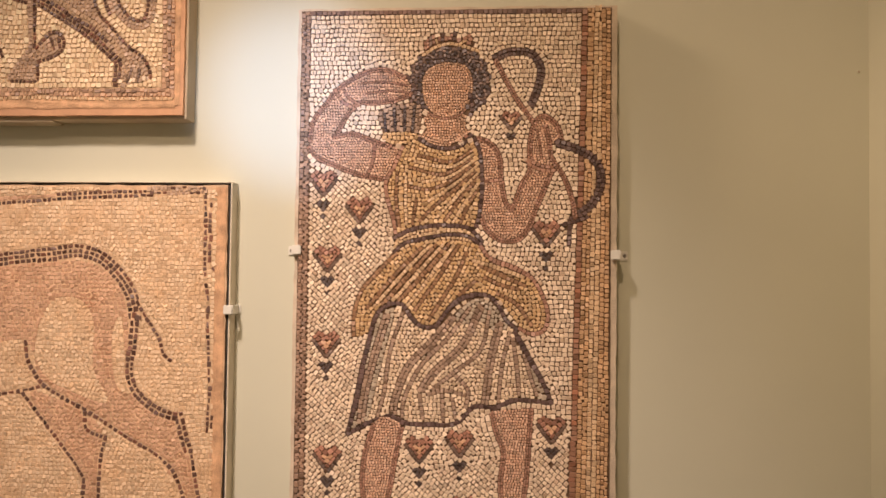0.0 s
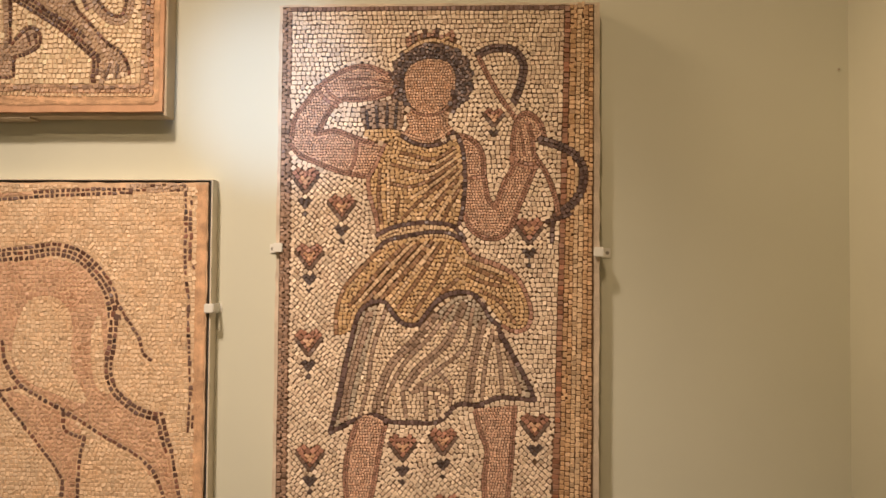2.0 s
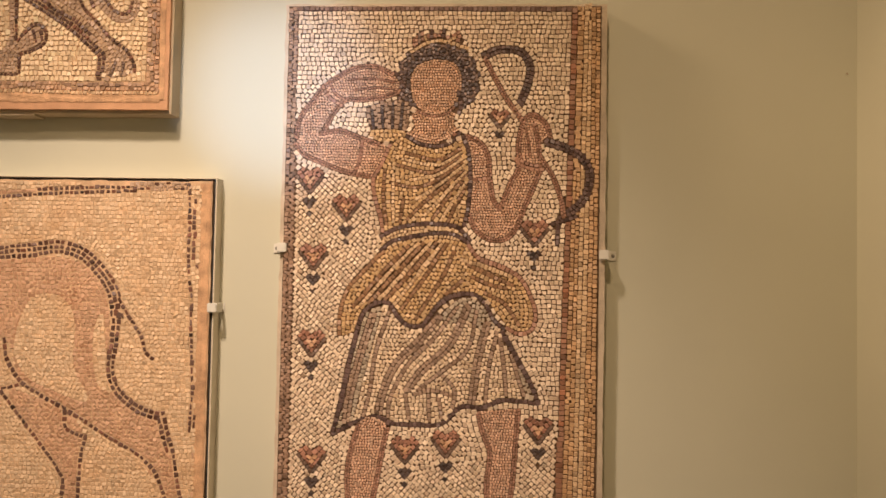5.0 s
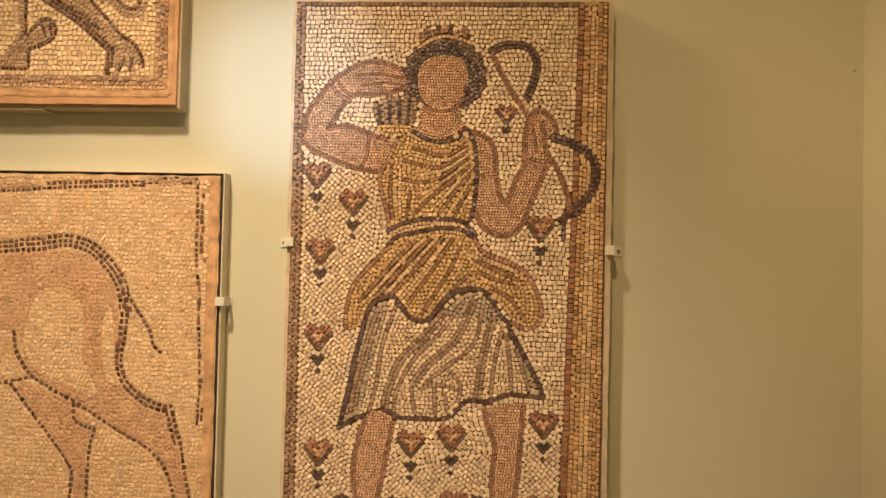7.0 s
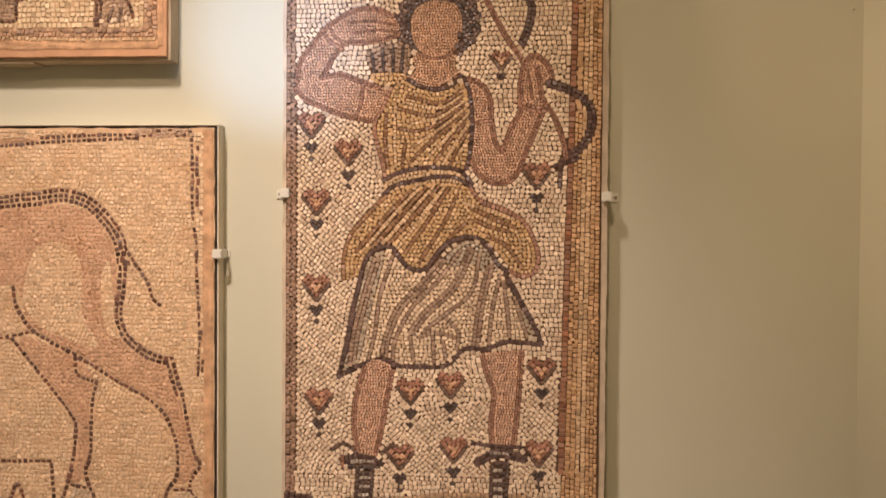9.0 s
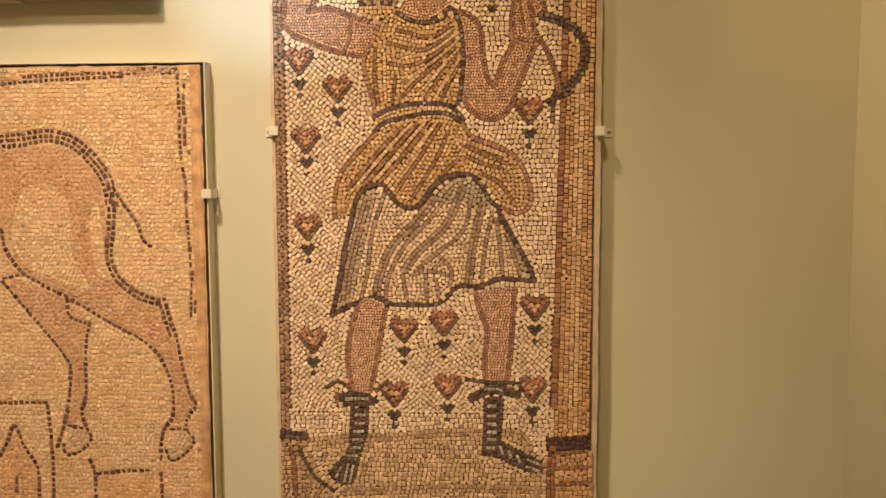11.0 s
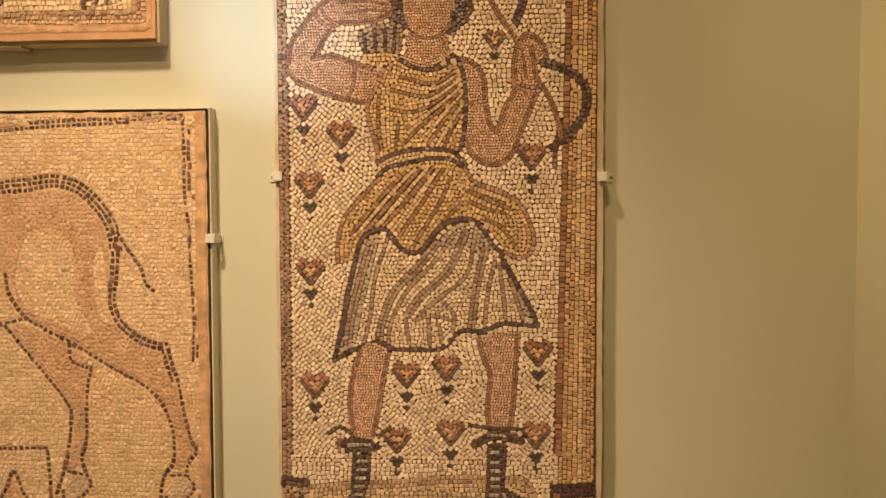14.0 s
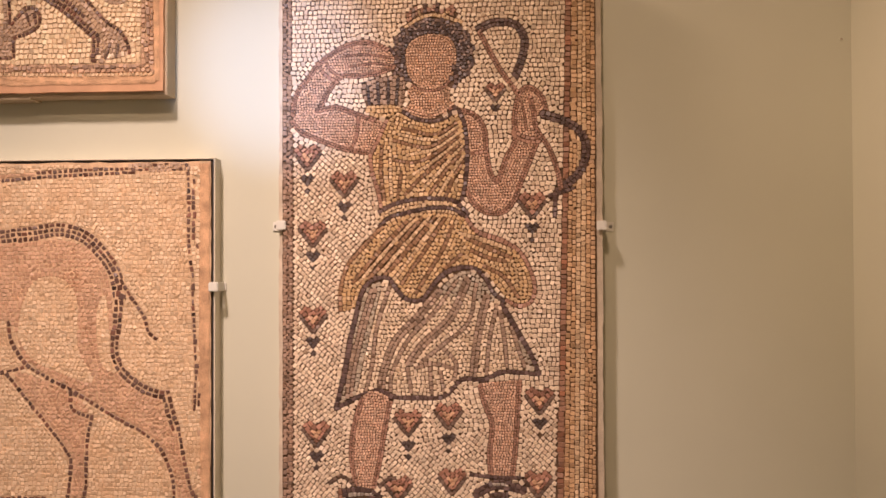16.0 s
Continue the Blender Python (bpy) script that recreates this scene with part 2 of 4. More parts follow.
class Mosaic:
    """A drawing in millimetres (u to the right, v down) that is laid with small stones which follow its lines."""

    def __init__(self, width, height, seed, cell=1.5, pitch=1.05):
        self.CELL, self.pitch = cell, pitch
        self.shape = (int(height / self.CELL), int(width / self.CELL))
        self.map = np.full(self.shape, -1, int)
        self.areas, self.seeds, self.lines = [], [], []
        self.rng = np.random.default_rng(seed)
        self.v, self.u = (np.indices(self.shape) + 0.5) * self.CELL

    def fill(self, colour, pts, size=10.0, angle=None, curve=True, reach=1.5):
        p = spline(pts, True, 4.0) if curve else np.array(pts, float)
        inside = np.zeros(self.shape, bool)
        lo, hi = (p.min(0) / self.CELL).astype(int) - 1, (p.max(0) / self.CELL).astype(int) + 2
        lo = np.maximum(lo, 0)
        box = (slice(lo[1], max(hi[1], 0)), slice(lo[0], max(hi[0], 0)))
        u, v = self.u[box], self.v[box]
        part_in = np.zeros(u.shape, bool)
        for (u0, v0), (u1, v1) in zip(p, np.roll(p, -1, 0)):
            if v0 != v1:
                part_in ^= ((v0 > v) != (v1 > v)) & (u < (u1 - u0) * (v - v0) / (v1 - v0) + u0)
        inside[box] = part_in
        k = len(self.areas)
        self.areas.append((colour, size, angle, reach))
        self.map[inside] = k
        a = radians(angle or 0)
        c, s = math.cos(a), math.sin(a)
        mid, reach = p.mean(0), np.hypot(*(p.max(0) - p.min(0))) / 2 + size
        n = int(reach / size) + 1
        grid = []
        for row in range(-n, n + 1):
            off = self.rng.uniform(0, 1)
            for col in range(-n, n + 1):
                x, y = (col + off) * size * 1.0, row * size
                grid.append((mid[0] + c * x - s * y, mid[1] + s * x + c * y))
        g = np.array(grid)
        self.seeds.append((g + self.rng.normal(0, 0.12 * size, g.shape), np.full(len(g), k)))

    def stroke(self, colour, pts, size=8.0, rows=1, pitch=None):
        p = spline(pts, False, 1.5)
        along = np.gradient(p, axis=0)
        along /= np.maximum(np.hypot(*along.T)[:, None], 1e-9)
        k, half = len(self.areas), rows * size / 2
        self.areas.append((colour, size, None, 1.5))
        r = int(half / self.CELL) + 1
        for x, y in p:
            i, j = int(y / self.CELL), int(x / self.CELL)
            box = (slice(max(i - r, 0), max(i + r + 1, 0)), slice(max(j - r, 0), max(j + r + 1, 0)))
            near = (self.u[box] - x) ** 2 + (self.v[box] - y) ** 2 < half * half
            self.map[box][near] = k
        far = np.concatenate([[0], np.cumsum(np.hypot(*np.diff(p, axis=0).T))])
        n = max(1, round(far[-1] / (size * (pitch or self.pitch))))
        for row in range(rows):
            at = (np.arange(n) + 0.5 + self.rng.uniform(-0.2, 0.2) + self.rng.normal(0, 0.1, n)) / n * far[-1]
            x, y = np.interp(at, far, p[:, 0]), np.interp(at, far, p[:, 1])
            tx, ty = np.interp(at, far, along[:, 0]), np.interp(at, far, along[:, 1])
            off = (row - (rows - 1) / 2) * size
            self.seeds.append((np.stack([x - ty * off, y + tx * off], 1), np.full(n, k)))
        self.lines.append(np.hstack([p[::3], along[::3], np.full((len(p[::3]), 1), k)]))

    def heart(self, u, v, k=1.12):
        """A bud: russet heart with an orange middle, a dark point, and two small dark leaves under it."""
        at = lambda pts: [(u + k * x, v + k * y) for x, y in pts]
        self.fill("heart", at([(-24, -10), (-13, -21), (0, -13), (13, -21), (24, -10), (12, 9), (0, 25), (-12, 9)]), 8.0, 45, False)
        self.fill("orange", at([(-11, -6), (0, -3), (11, -6), (5, 6), (0, 12), (-5, 6)]), 8.0, 45, False)
        self.stroke("umber", at([(-22, -4), (-12, 9), (-1, 23)]), 6.8)
        self.stroke("umber", at([(22, -4), (12, 9), (2, 22)]), 6.8)
        self.fill("slate", at([(-13, 36), (-6, 31), (0, 35), (6, 31), (13, 36), (0, 52)]), 7.6, 45, False)
        self.fill("slate", at([(-5, 59), (0, 54), (5, 59), (0, 65)]), 8.0, 45, False)

    def lay(self, rounds=9):
        """Spread the stones until each fills its own small square; returns centre, turn, half sizes and colour of each."""
        pos = np.vstack([s for s, _ in self.seeds])
        area = np.concatenate([k for _, k in self.seeds])
        size = np.array([a[1] for a in self.areas])
        hug = np.array([a[1] * a[3] for a in self.areas])
        base = np.array([np.nan if a[2] is None else radians(a[2]) for a in self.areas])
        lines = np.vstack(self.lines)
        thin = np.isin(np.arange(len(self.areas)), lines[:, 4].astype(int))
        weight = np.where(thin, 0.5, 1.0) * np.array([1.7 if a[0] == "cream" else 1.0 for a in self.areas])
        h, w = self.shape

        def cells(q):
            return np.floor(q[:, 1] / self.CELL).astype(int), np.floor(q[:, 0] / self.CELL).astype(int)

        i, j = cells(pos)
        ok = (i >= 0) & (i < h) & (j >= 0) & (j < w)
        pos, area, i, j = pos[ok], area[ok], i[ok], j[ok]
        ok = self.map[i, j] == area
        pos, area = pos[ok], area[ok]

        def turns(q, k):
            out = np.zeros(len(q))
            for s in range(0, len(q), 2000):
                d = (q[s:s + 2000, None, 0] - lines[None, :, 0]) ** 2 + (q[s:s + 2000, None, 1] - lines[None, :, 1]) ** 2
                own = lines[None, :, 4] == k[s:s + 2000, None]
                n = np.argmin(np.where(own, d * 0.1, d), 1)
                near = np.sqrt(d[np.arange(len(n)), n])
                a = np.arctan2(lines[n, 3], lines[n, 2])
                free = base[k[s:s + 2000]]
                out[s:s + 2000] = np.where(np.isnan(free) | (near < hug[k[s:s + 2000]]), a, free)
            return out

        flat = self.map.ravel().copy()
        for turn_no in range(rounds):
            if turn_no in (0, 4):
                theta = turns(pos, area)
            s = size[area]
            r = int(1.5 * size.max() / self.CELL)
            di, dj = [x.ravel() for x in np.mgrid[-r:r + 1, -r:r + 1]]
            i, j = cells(pos)
            ii, jj = i[:, None] + di, j[:, None] + dj
            who = np.broadcast_to(np.arange(len(pos))[:, None], ii.shape)
            x, y = (jj + 0.5) * self.CELL - pos[:, :1], (ii + 0.5) * self.CELL - pos[:, 1:]
            c, n = np.cos(theta)[:, None], np.sin(theta)[:, None]
            a, b = np.abs(c * x + n * y), np.abs(c * y - n * x)
            d = (np.maximum(a, b) + 0.1 * (a + b)) / s[:, None]
            ok = (ii >= 0) & (ii < h) & (jj >= 0) & (jj < w) & (d < 1.3)
            idx, dist, who = (ii * w + jj)[ok], d[ok], who[ok]
            same = (flat[idx] == area[who]) | ((flat[idx] == -2) & (dist < 0.75))
            idx, dist, who = idx[same], dist[same], who[same]
            best = np.full(h * w, 9.0)
            np.minimum.at(best, idx, dist)
            win = dist <= best[idx]
            idx, who = idx[win], who[win]
            count = np.bincount(who, minlength=len(pos)).astype(float)
            px, py = (idx % w + 0.5) * self.CELL, (idx // w + 0.5) * self.CELL
            keep = count * self.CELL ** 2 > (0.3 if turn_no < rounds - 1 else 0.36) * s * s * weight[area]
            cx = np.bincount(who, px, len(pos)) / np.maximum(count, 1)
            cy = np.bincount(who, py, len(pos)) / np.maximum(count, 1)
            u, v = px - cx[who], py - cy[who]
            ct, st = np.cos(theta)[who], np.sin(theta)[who]
            a2 = np.bincount(who, (ct * u + st * v) ** 2, len(pos)) / np.maximum(count, 1)
            b2 = np.bincount(who, (ct * v - st * u) ** 2, len(pos)) / np.maximum(count, 1)
            half = np.sqrt(3 * np.stack([a2, b2], 1))
            if turn_no >= rounds - 4:
                keep &= half.min(1) > 0.29 * s
            if turn_no == rounds - 1:
                at = flat[np.clip(cy / self.CELL, 0, h - 1).astype(int) * w + np.clip(cx / self.CELL, 0, w - 1).astype(int)]
                keep &= (at == area) | (at == -2)
                half = np.minimum(half, 0.66 * s[:, None] * np.where(thin[area], 1.3, 1.0)[:, None])
                return np.stack([cx, cy], 1)[keep], theta[keep], half[keep], area[keep]
            if turn_no >= rounds - 4:
                # leftover slivers are shared out among their neighbours
                flat[idx[~keep[who]]] = -2
            pos, area, theta = np.stack([cx, cy], 1)[keep], area[keep], theta[keep]

    def build(self, parent, x0, z1, front, joint, relief, near, extra):
        """The stones as meshes on the plane y = front: those round the point near singly, the rest as one field."""
        pos, theta, half, area = self.lay()
        rng, n = self.rng, len(pos)
        gap = np.minimum(joint, 0.16 * np.array([a[1] for a in self.areas])[area]) * np.array([extra.get(a[0], 1.0) for a in self.areas])[area]
        lined = {int(k) for line in self.lines for k in line[:1, 4]}
        gap = gap * np.array([0.7 if k in lined and a[0] != "black_brown" else 1.0 for k, a in enumerate(self.areas)])[area]
        half = np.clip(half - gap[:, None] * rng.uniform(0.15, 0.75, (n, 2)), 1.2, 9.0)
        corner = np.array([(-1, -1), (1, -1), (1, 1), (-1, 1)], float)
        square = corner[None] * (1 + rng.uniform(-0.20, 0.10, (n, 4, 2)))
        cut = rng.uniform(0.04, 0.24, (n, 4, 1))
        before, after = np.roll(square, 1, 1), np.roll(square, -1, 1)
        loc = np.stack([square + (before - square) * cut / 2, square + (after - square) * cut / 2], 2).reshape(n, 8, 2) * half[:, None]
        th = theta + rng.normal(0, 0.07, n)
        c, s = np.cos(th)[:, None], np.sin(th)[:, None]

        def ring(k):
            q = loc * k
            return pos[:, None, 0] + c * q[..., 0] - s * q[..., 1], pos[:, None, 1] + s * q[..., 0] + c * q[..., 1]

        u0, v0 = ring(1.0)
        u1, v1 = ring((1 - np.minimum(0.65, 0.3 * half.min(1)) / half.min(1))[:, None, None])
        lean = rng.normal(0, 0.125, (n, 2))
        top = relief * (1 + rng.uniform(-0.3, 0.3, n))[:, None] + (lean[:, None] * loc).sum(2) / 1000 + rng.normal(0, 0.00006, (n, 8))
        low = np.full((n, 8), -0.0008)
        mid = top - min(0.0008, 0.5 * relief)
        verts = np.stack([
            np.stack([x0 + u0 / 1000, front - low, z1 - v0 / 1000], -1),
            np.stack([x0 + u0 / 1000, front - mid, z1 - v0 / 1000], -1),
            np.stack([x0 + u1 / 1000, front - top, z1 - v1 / 1000], -1)], 1).reshape(n, 24, 3)
        cap = tuple(range(23, 15, -1))
        sides = [(r + e, r + 8 + e, r + 8 + (e + 1) % 8, r + (e + 1) % 8) for r in (0, 8) for e in range(8)]
        names = sorted({self.areas[k][0] for k in set(area.tolist())})
        slot = np.array([names.index(a[0]) if a[0] in names else 0 for a in self.areas])[area]
        order = np.argsort(np.hypot(pos[:, 0] - near[0], pos[:, 1] - near[1]))
        single, rest = order[:300], np.sort(order[300:])
        me = bpy.data.meshes.new("tesserae_field")
        me.from_pydata(verts[rest].reshape(-1, 3).tolist(), [], [tuple(24 * b + v for v in f) for b in range(len(rest)) for f in [cap, *sides]])
        for name in names:
            me.materials.append(STONES[name])
        me.polygons.foreach_set("material_index", np.repeat(slot[rest], 17).astype(np.int32))
        field = new("tesserae_field", me)
        field.parent = parent
        tagged(field, kind="stuff")
        for k in single:
            mid_point = verts[k].mean(0)
            one = bpy.data.meshes.new("tessera")
            one.from_pydata((verts[k] - mid_point).tolist(), [], [cap, *sides])
            one.materials.append(STONES[names[slot[k]]])
            ob = new("tessera", one)
            ob.location = mid_point
            ob.parent = parent


def rough_slab(name, x0, x1, y0, y1, z0, z1, mat, parent, label="", wobble=0.0015, seed=1):
    """A slab whose outline and front are slightly uneven, like a cut piece of old floor bed."""
    bm = bmesh.new()
    rng = random.Random(seed)
    nx, nz = max(2, int((x1 - x0) / 0.02)), max(2, int((z1 - z0) / 0.02))
    front, back = {}, {}
    for i in range(nx + 1):
        for k in range(nz + 1):
            x, z = x0 + (x1 - x0) * i / nx, z0 + (z1 - z0) * k / nz
            edge = i in (0, nx) or k in (0, nz)
            dx = rng.uniform(-wobble, 0) * (1 if i == nx else -1 if i == 0 else 0)
            dz = rng.uniform(-wobble, 0) * (1 if k == nz else -1 if k == 0 else 0)
            front[i, k] = bm.verts.new((x + dx, y0 + (wobble * 0.9 if edge else rng.uniform(0, 0.0004)), z + dz))
            if edge:
                back[i, k] = bm.verts.new((x + dx * 0.5, y1, z + dz * 0.5))
    for i in range(nx):
        for k in range(nz):
            bm.faces.new((front[i, k], front[i + 1, k], front[i + 1, k + 1], front[i, k + 1]))
    rim = [(i, 0) for i in range(nx)] + [(nx, k) for k in range(nz)] + [(i, nz) for i in range(nx, 0, -1)] + [(0, k) for k in range(nz, 0, -1)]
    for a, b in zip(rim, rim[1:] + rim[:1]):
        bm.faces.new((front[b], front[a], back[a], back[b]))
    bm.faces.new([back[a] for a in rim])
    bmesh.ops.recalc_face_normals(bm, faces=bm.faces)
    return part(name, bm, mat, parent, label)


def thing(name, x, y, z, label, category, group=""):
    return tagged(new(name), label, category, group)


# the tall panel: slab, then the drawing
tall = thing("mosaic_panel", 0, 0, 0, "tall stone mosaic with draped ochre figure and heart-shaped buds", "mosaic")
rough_slab("slab", -0.006, 0.603, -0.050, -0.001, 0.775, 1.957, PLASTER, tall, "buff plaster edge", 0.003, 3)
rough_slab("mortar_bed", 0.002, 0.591, -0.0515, -0.045, 0.78, 1.951, MORTAR, tall, "dark brown joint mortar", 0.001, 4)
figure = Mosaic(600, 1187, 11, 1.25)
figure.fill("cream", [(14, 14), (580, 14), (580, 1180), (14, 1180)], 8.8, 0, False, 2.6)
figure.fill("cream", [(24, 300), (170, 330), (150, 620), (110, 800), (250, 880), (420, 840), (515, 800), (512, 1000), (24, 1000)], 8.1, 42, False, 1.6)
figure.stroke("umber_rose", [(14, 17), (300, 17), (540, 18)], 9.5, 1, 0.95)
figure.stroke("border", [(12, 22), (13, 400), (13, 900), (12, 1180)], 9.0, 2, 0.62)
figure.fill("gold", [(543, 13), (589, 13), (586, 1182), (520, 1182), (526, 600), (535, 300)], 8.8, 90, False)
figure.stroke("tan", [(568, 10), (567, 400), (562, 800), (560, 1060)], 9.0)
figure.stroke("redbrown", [(541, 18), (536, 300), (529, 600), (524, 880), (521, 985)], 11, 1, 0.85)
figure.stroke("tan", [(563, 12), (558, 400), (553, 800), (551, 985)], 8.5)
for u, v in ((51, 340), (121, 391), (61, 484), (61, 645), (67, 859), (472, 433), (484, 794), (240, 837), (315, 824), (221, 960), (322, 945), (480, 948)):
    figure.heart(u, v)
figure.heart(405, 222, 0.8)
figure.fill("hair", [(217, 193), (208, 180), (213, 165), (206, 150), (215, 135), (214, 118), (227, 112), (228, 100), (244, 97), (250, 86), (264, 88), (279, 80), (294, 85), (313, 82), (324, 92), (340, 92), (345, 106), (359, 114), (358, 130), (369, 140), (363, 156), (368, 168), (359, 180), (358, 193), (345, 197), (336, 209), (324, 203), (283, 203), (240, 203)], 7.2, curve=False)
for u, v, r, a in ((222, 176, 9, 20), (221, 150, 9, 60), (229, 124, 9, 100), (247, 106, 9, 140), (271, 98, 9, 170), (297, 97, 9, 190), (322, 104, 9, 220), (341, 120, 9, 250), (352, 146, 9, 280), (348, 174, 10, 310)):
    figure.stroke("curl", [(u + r * math.cos(radians(a + d)), v + r * math.sin(radians(a + d))) for d in (0, 70, 140, 210)], size=5.5)
figure.stroke("tan", [(238, 99), (262, 84), (288, 78), (314, 83), (342, 92)], size=7.5)
figure.fill("rose", [(240, 92), (238, 74), (248, 66), (255, 58), (264, 68), (276, 57), (284, 66), (297, 54), (303, 70), (316, 66), (327, 56), (331, 68), (330, 82), (313, 76), (288, 71), (262, 77)], 7, curve=False)
figure.stroke("umber", [(252, 80), (252, 66)], size=7)
figure.stroke("dark", [(274, 72), (275, 60)], size=7)
figure.stroke("dark", [(296, 70), (298, 58)], size=7)
figure.stroke("tan", [(262, 70), (264, 76)], size=6)
figure.stroke("tan", [(307, 78), (318, 72)], size=6)
figure.fill("pale_rose", [(239, 136), (255, 121), (287, 114), (319, 121), (329, 145), (327, 175), (317, 200), (298, 213), (278, 215), (257, 208), (242, 189), (237, 160)], size=5.2)
figure.fill("pale_rose", [(245, 213), (319, 211), (318, 239), (330, 252), (294, 271), (257, 271), (230, 258), (246, 241)], size=5.2)
figure.stroke("tan_brown", [(262, 119), (287, 115), (317, 122), (329, 142), (330, 166), (324, 190)], size=5)
figure.stroke("tan_brown", [(250, 126), (242, 142), (240, 166), (244, 190)], size=5)
figure.stroke("tan_brown", [(316, 216), (315, 238), (324, 250)], size=5, rows=2)
figure.stroke("heart", [(240, 252), (262, 263), (294, 266), (322, 252)], size=5)
figure.stroke("rose", [(242, 204), (262, 216), (283, 220), (305, 215), (319, 203)], size=5)
figure.stroke("dark", [(327, 175), (332, 198), (328, 214)], size=8)
figure.fill("skin", [(23, 257), (30, 224), (56, 189), (77, 163), (120, 135), (164, 127), (202, 141), (216, 155), (210, 174), (186, 184), (148, 189), (121, 188), (100, 197), (85, 223), (70, 251), (106, 249), (150, 264), (177, 271), (193, 278), (188, 305), (169, 331), (140, 332), (107, 321), (63, 305), (30, 289)], size=5.2)
figure.stroke("rose", [(23, 262), (30, 224), (56, 189), (77, 163), (120, 135), (164, 126), (202, 141)], size=4.8, rows=2)
figure.stroke("rose", [(215, 174), (186, 185), (145, 190), (115, 191), (93, 215), (77, 247)], size=4.8, rows=2)
figure.stroke("rose", [(70, 254), (106, 249), (144, 262), (177, 273)], size=4.8, rows=2)
figure.stroke("rose", [(22, 275), (38, 294), (71, 309), (107, 323), (140, 331), (178, 336)], size=4.8, rows=2)
figure.stroke("rose", [(71, 165), (84, 186), (108, 202)], size=7)
figure.stroke("rose", [(148, 267), (145, 300), (134, 329)], size=7)
figure.stroke("dark", [(209, 139), (224, 166), (216, 187)], size=7)
figure.stroke("rose", [(121, 152), (164, 150), (209, 157)], size=4.6)
figure.stroke("rose", [(130, 172), (175, 167), (210, 170)], size=4.6)
figure.stroke("rose", [(82, 154), (95, 178), (117, 193)], size=5.5)
figure.fill("grey", [(158, 204), (231, 193), (230, 249), (209, 256), (176, 252), (162, 241)], size=8)
figure.stroke("slate", [(165, 208), (169, 246)], size=6)
figure.stroke("slate", [(184, 204), (187, 246)], size=6)
figure.stroke("slate", [(204, 196), (204, 246)], size=6)
figure.stroke("slate", [(223, 196), (219, 246)], size=6)
figure.fill("ochre", [(163, 247), (225, 247), (232, 262), (190, 270), (168, 262)], size=8)
figure.fill("ochre", [(225, 259), (252, 275), (289, 281), (321, 271), (337, 260), (348, 284), (352, 337), (349, 390), (344, 424), (286, 424), (227, 428), (190, 438), (184, 402), (171, 359), (178, 332), (188, 300), (204, 275)], size=7.8)
figure.stroke("rose", [(200, 275), (184, 314), (170, 343), (176, 380), (186, 414), (190, 438)], size=8)
figure.stroke("dark", [(232, 259), (257, 272), (289, 277), (316, 269), (330, 252)], size=7)
figure.stroke("skin", [(232, 252), (260, 262), (294, 265), (326, 245)], size=5.2)
for fold in ([(332, 281), (291, 302), (232, 290)], [(330, 297), (279, 325), (215, 313)], [(336, 305), (291, 339), (250, 354), (204, 346)], [(340, 318), (303, 352), (261, 387), (236, 414)], [(343, 330), (314, 368), (283, 412)], [(344, 352), (326, 386), (312, 417)], [(192, 322), (190, 373), (197, 424)], [(228, 375), (222, 420)]):
    figure.stroke("umber_ochre", fold, size=6.6)
for fold in ([(334, 288), (290, 312), (224, 301)], [(336, 300), (290, 330), (240, 340)], [(340, 312), (300, 344), (252, 376)], [(343, 324), (310, 360), (268, 406)], [(346, 342), (322, 376), (298, 416)], [(208, 330), (208, 376), (210, 420)]):
    figure.stroke("tan", fold, size=6.6)
figure.fill("skin", [(337, 259), (364, 262), (385, 289), (388, 337), (388, 353), (396, 381), (407, 388), (417, 363), (438, 321), (441, 300), (438, 268), (449, 225), (468, 217), (489, 233), (498, 257), (479, 273), (483, 305), (469, 337), (454, 379), (439, 421), (418, 447), (386, 447), (360, 427), (350, 390), (351, 316)], size=5.2)
figure.stroke("rose", [(342, 257), (367, 268), (384, 294), (388, 337), (395, 374), (407, 392)], size=4.8, rows=2)
figure.stroke("rose", [(409, 390), (427, 342), (441, 315), (440, 273), (449, 229), (466, 216), (489, 232), (499, 258)], size=4.8, rows=2)
figure.stroke("rose", [(483, 315), (468, 352), (453, 389), (439, 426), (418, 448), (386, 448), (362, 430), (350, 403)], size=4.8, rows=2)
figure.stroke("rose", [(353, 339), (388, 335)], size=7)
figure.stroke("rose", [(439, 303), (461, 313), (483, 315)], size=7, rows=2)
figure.stroke("rose", [(469, 236), (476, 263), (479, 289)], size=4.8, rows=2)
figure.stroke("rose", [(453, 243), (459, 269), (462, 296)], size=4.6)
figure.stroke("dark", [(337, 258), (348, 289), (352, 348), (348, 395), (342, 424)], size=8)
figure.stroke("dark", [(376, 105), (404, 94), (441, 98), (459, 124), (456, 156), (443, 193)], size=7.5, rows=2)
figure.stroke("dark", [(493, 267), (535, 281), (562, 301), (572, 331), (565, 364), (546, 389), (521, 404)], size=8, rows=2)
figure.stroke("dark", [(519, 406), (515, 426), (514, 455)], size=8)
figure.stroke("dark", [(504, 419), (548, 404)], size=8)
figure.stroke("rose", [(376, 111), (399, 156), (421, 193), (444, 224)], size=4.8, rows=2)
figure.stroke("rose", [(481, 296), (504, 331), (520, 376), (525, 404)], size=4.8, rows=2)
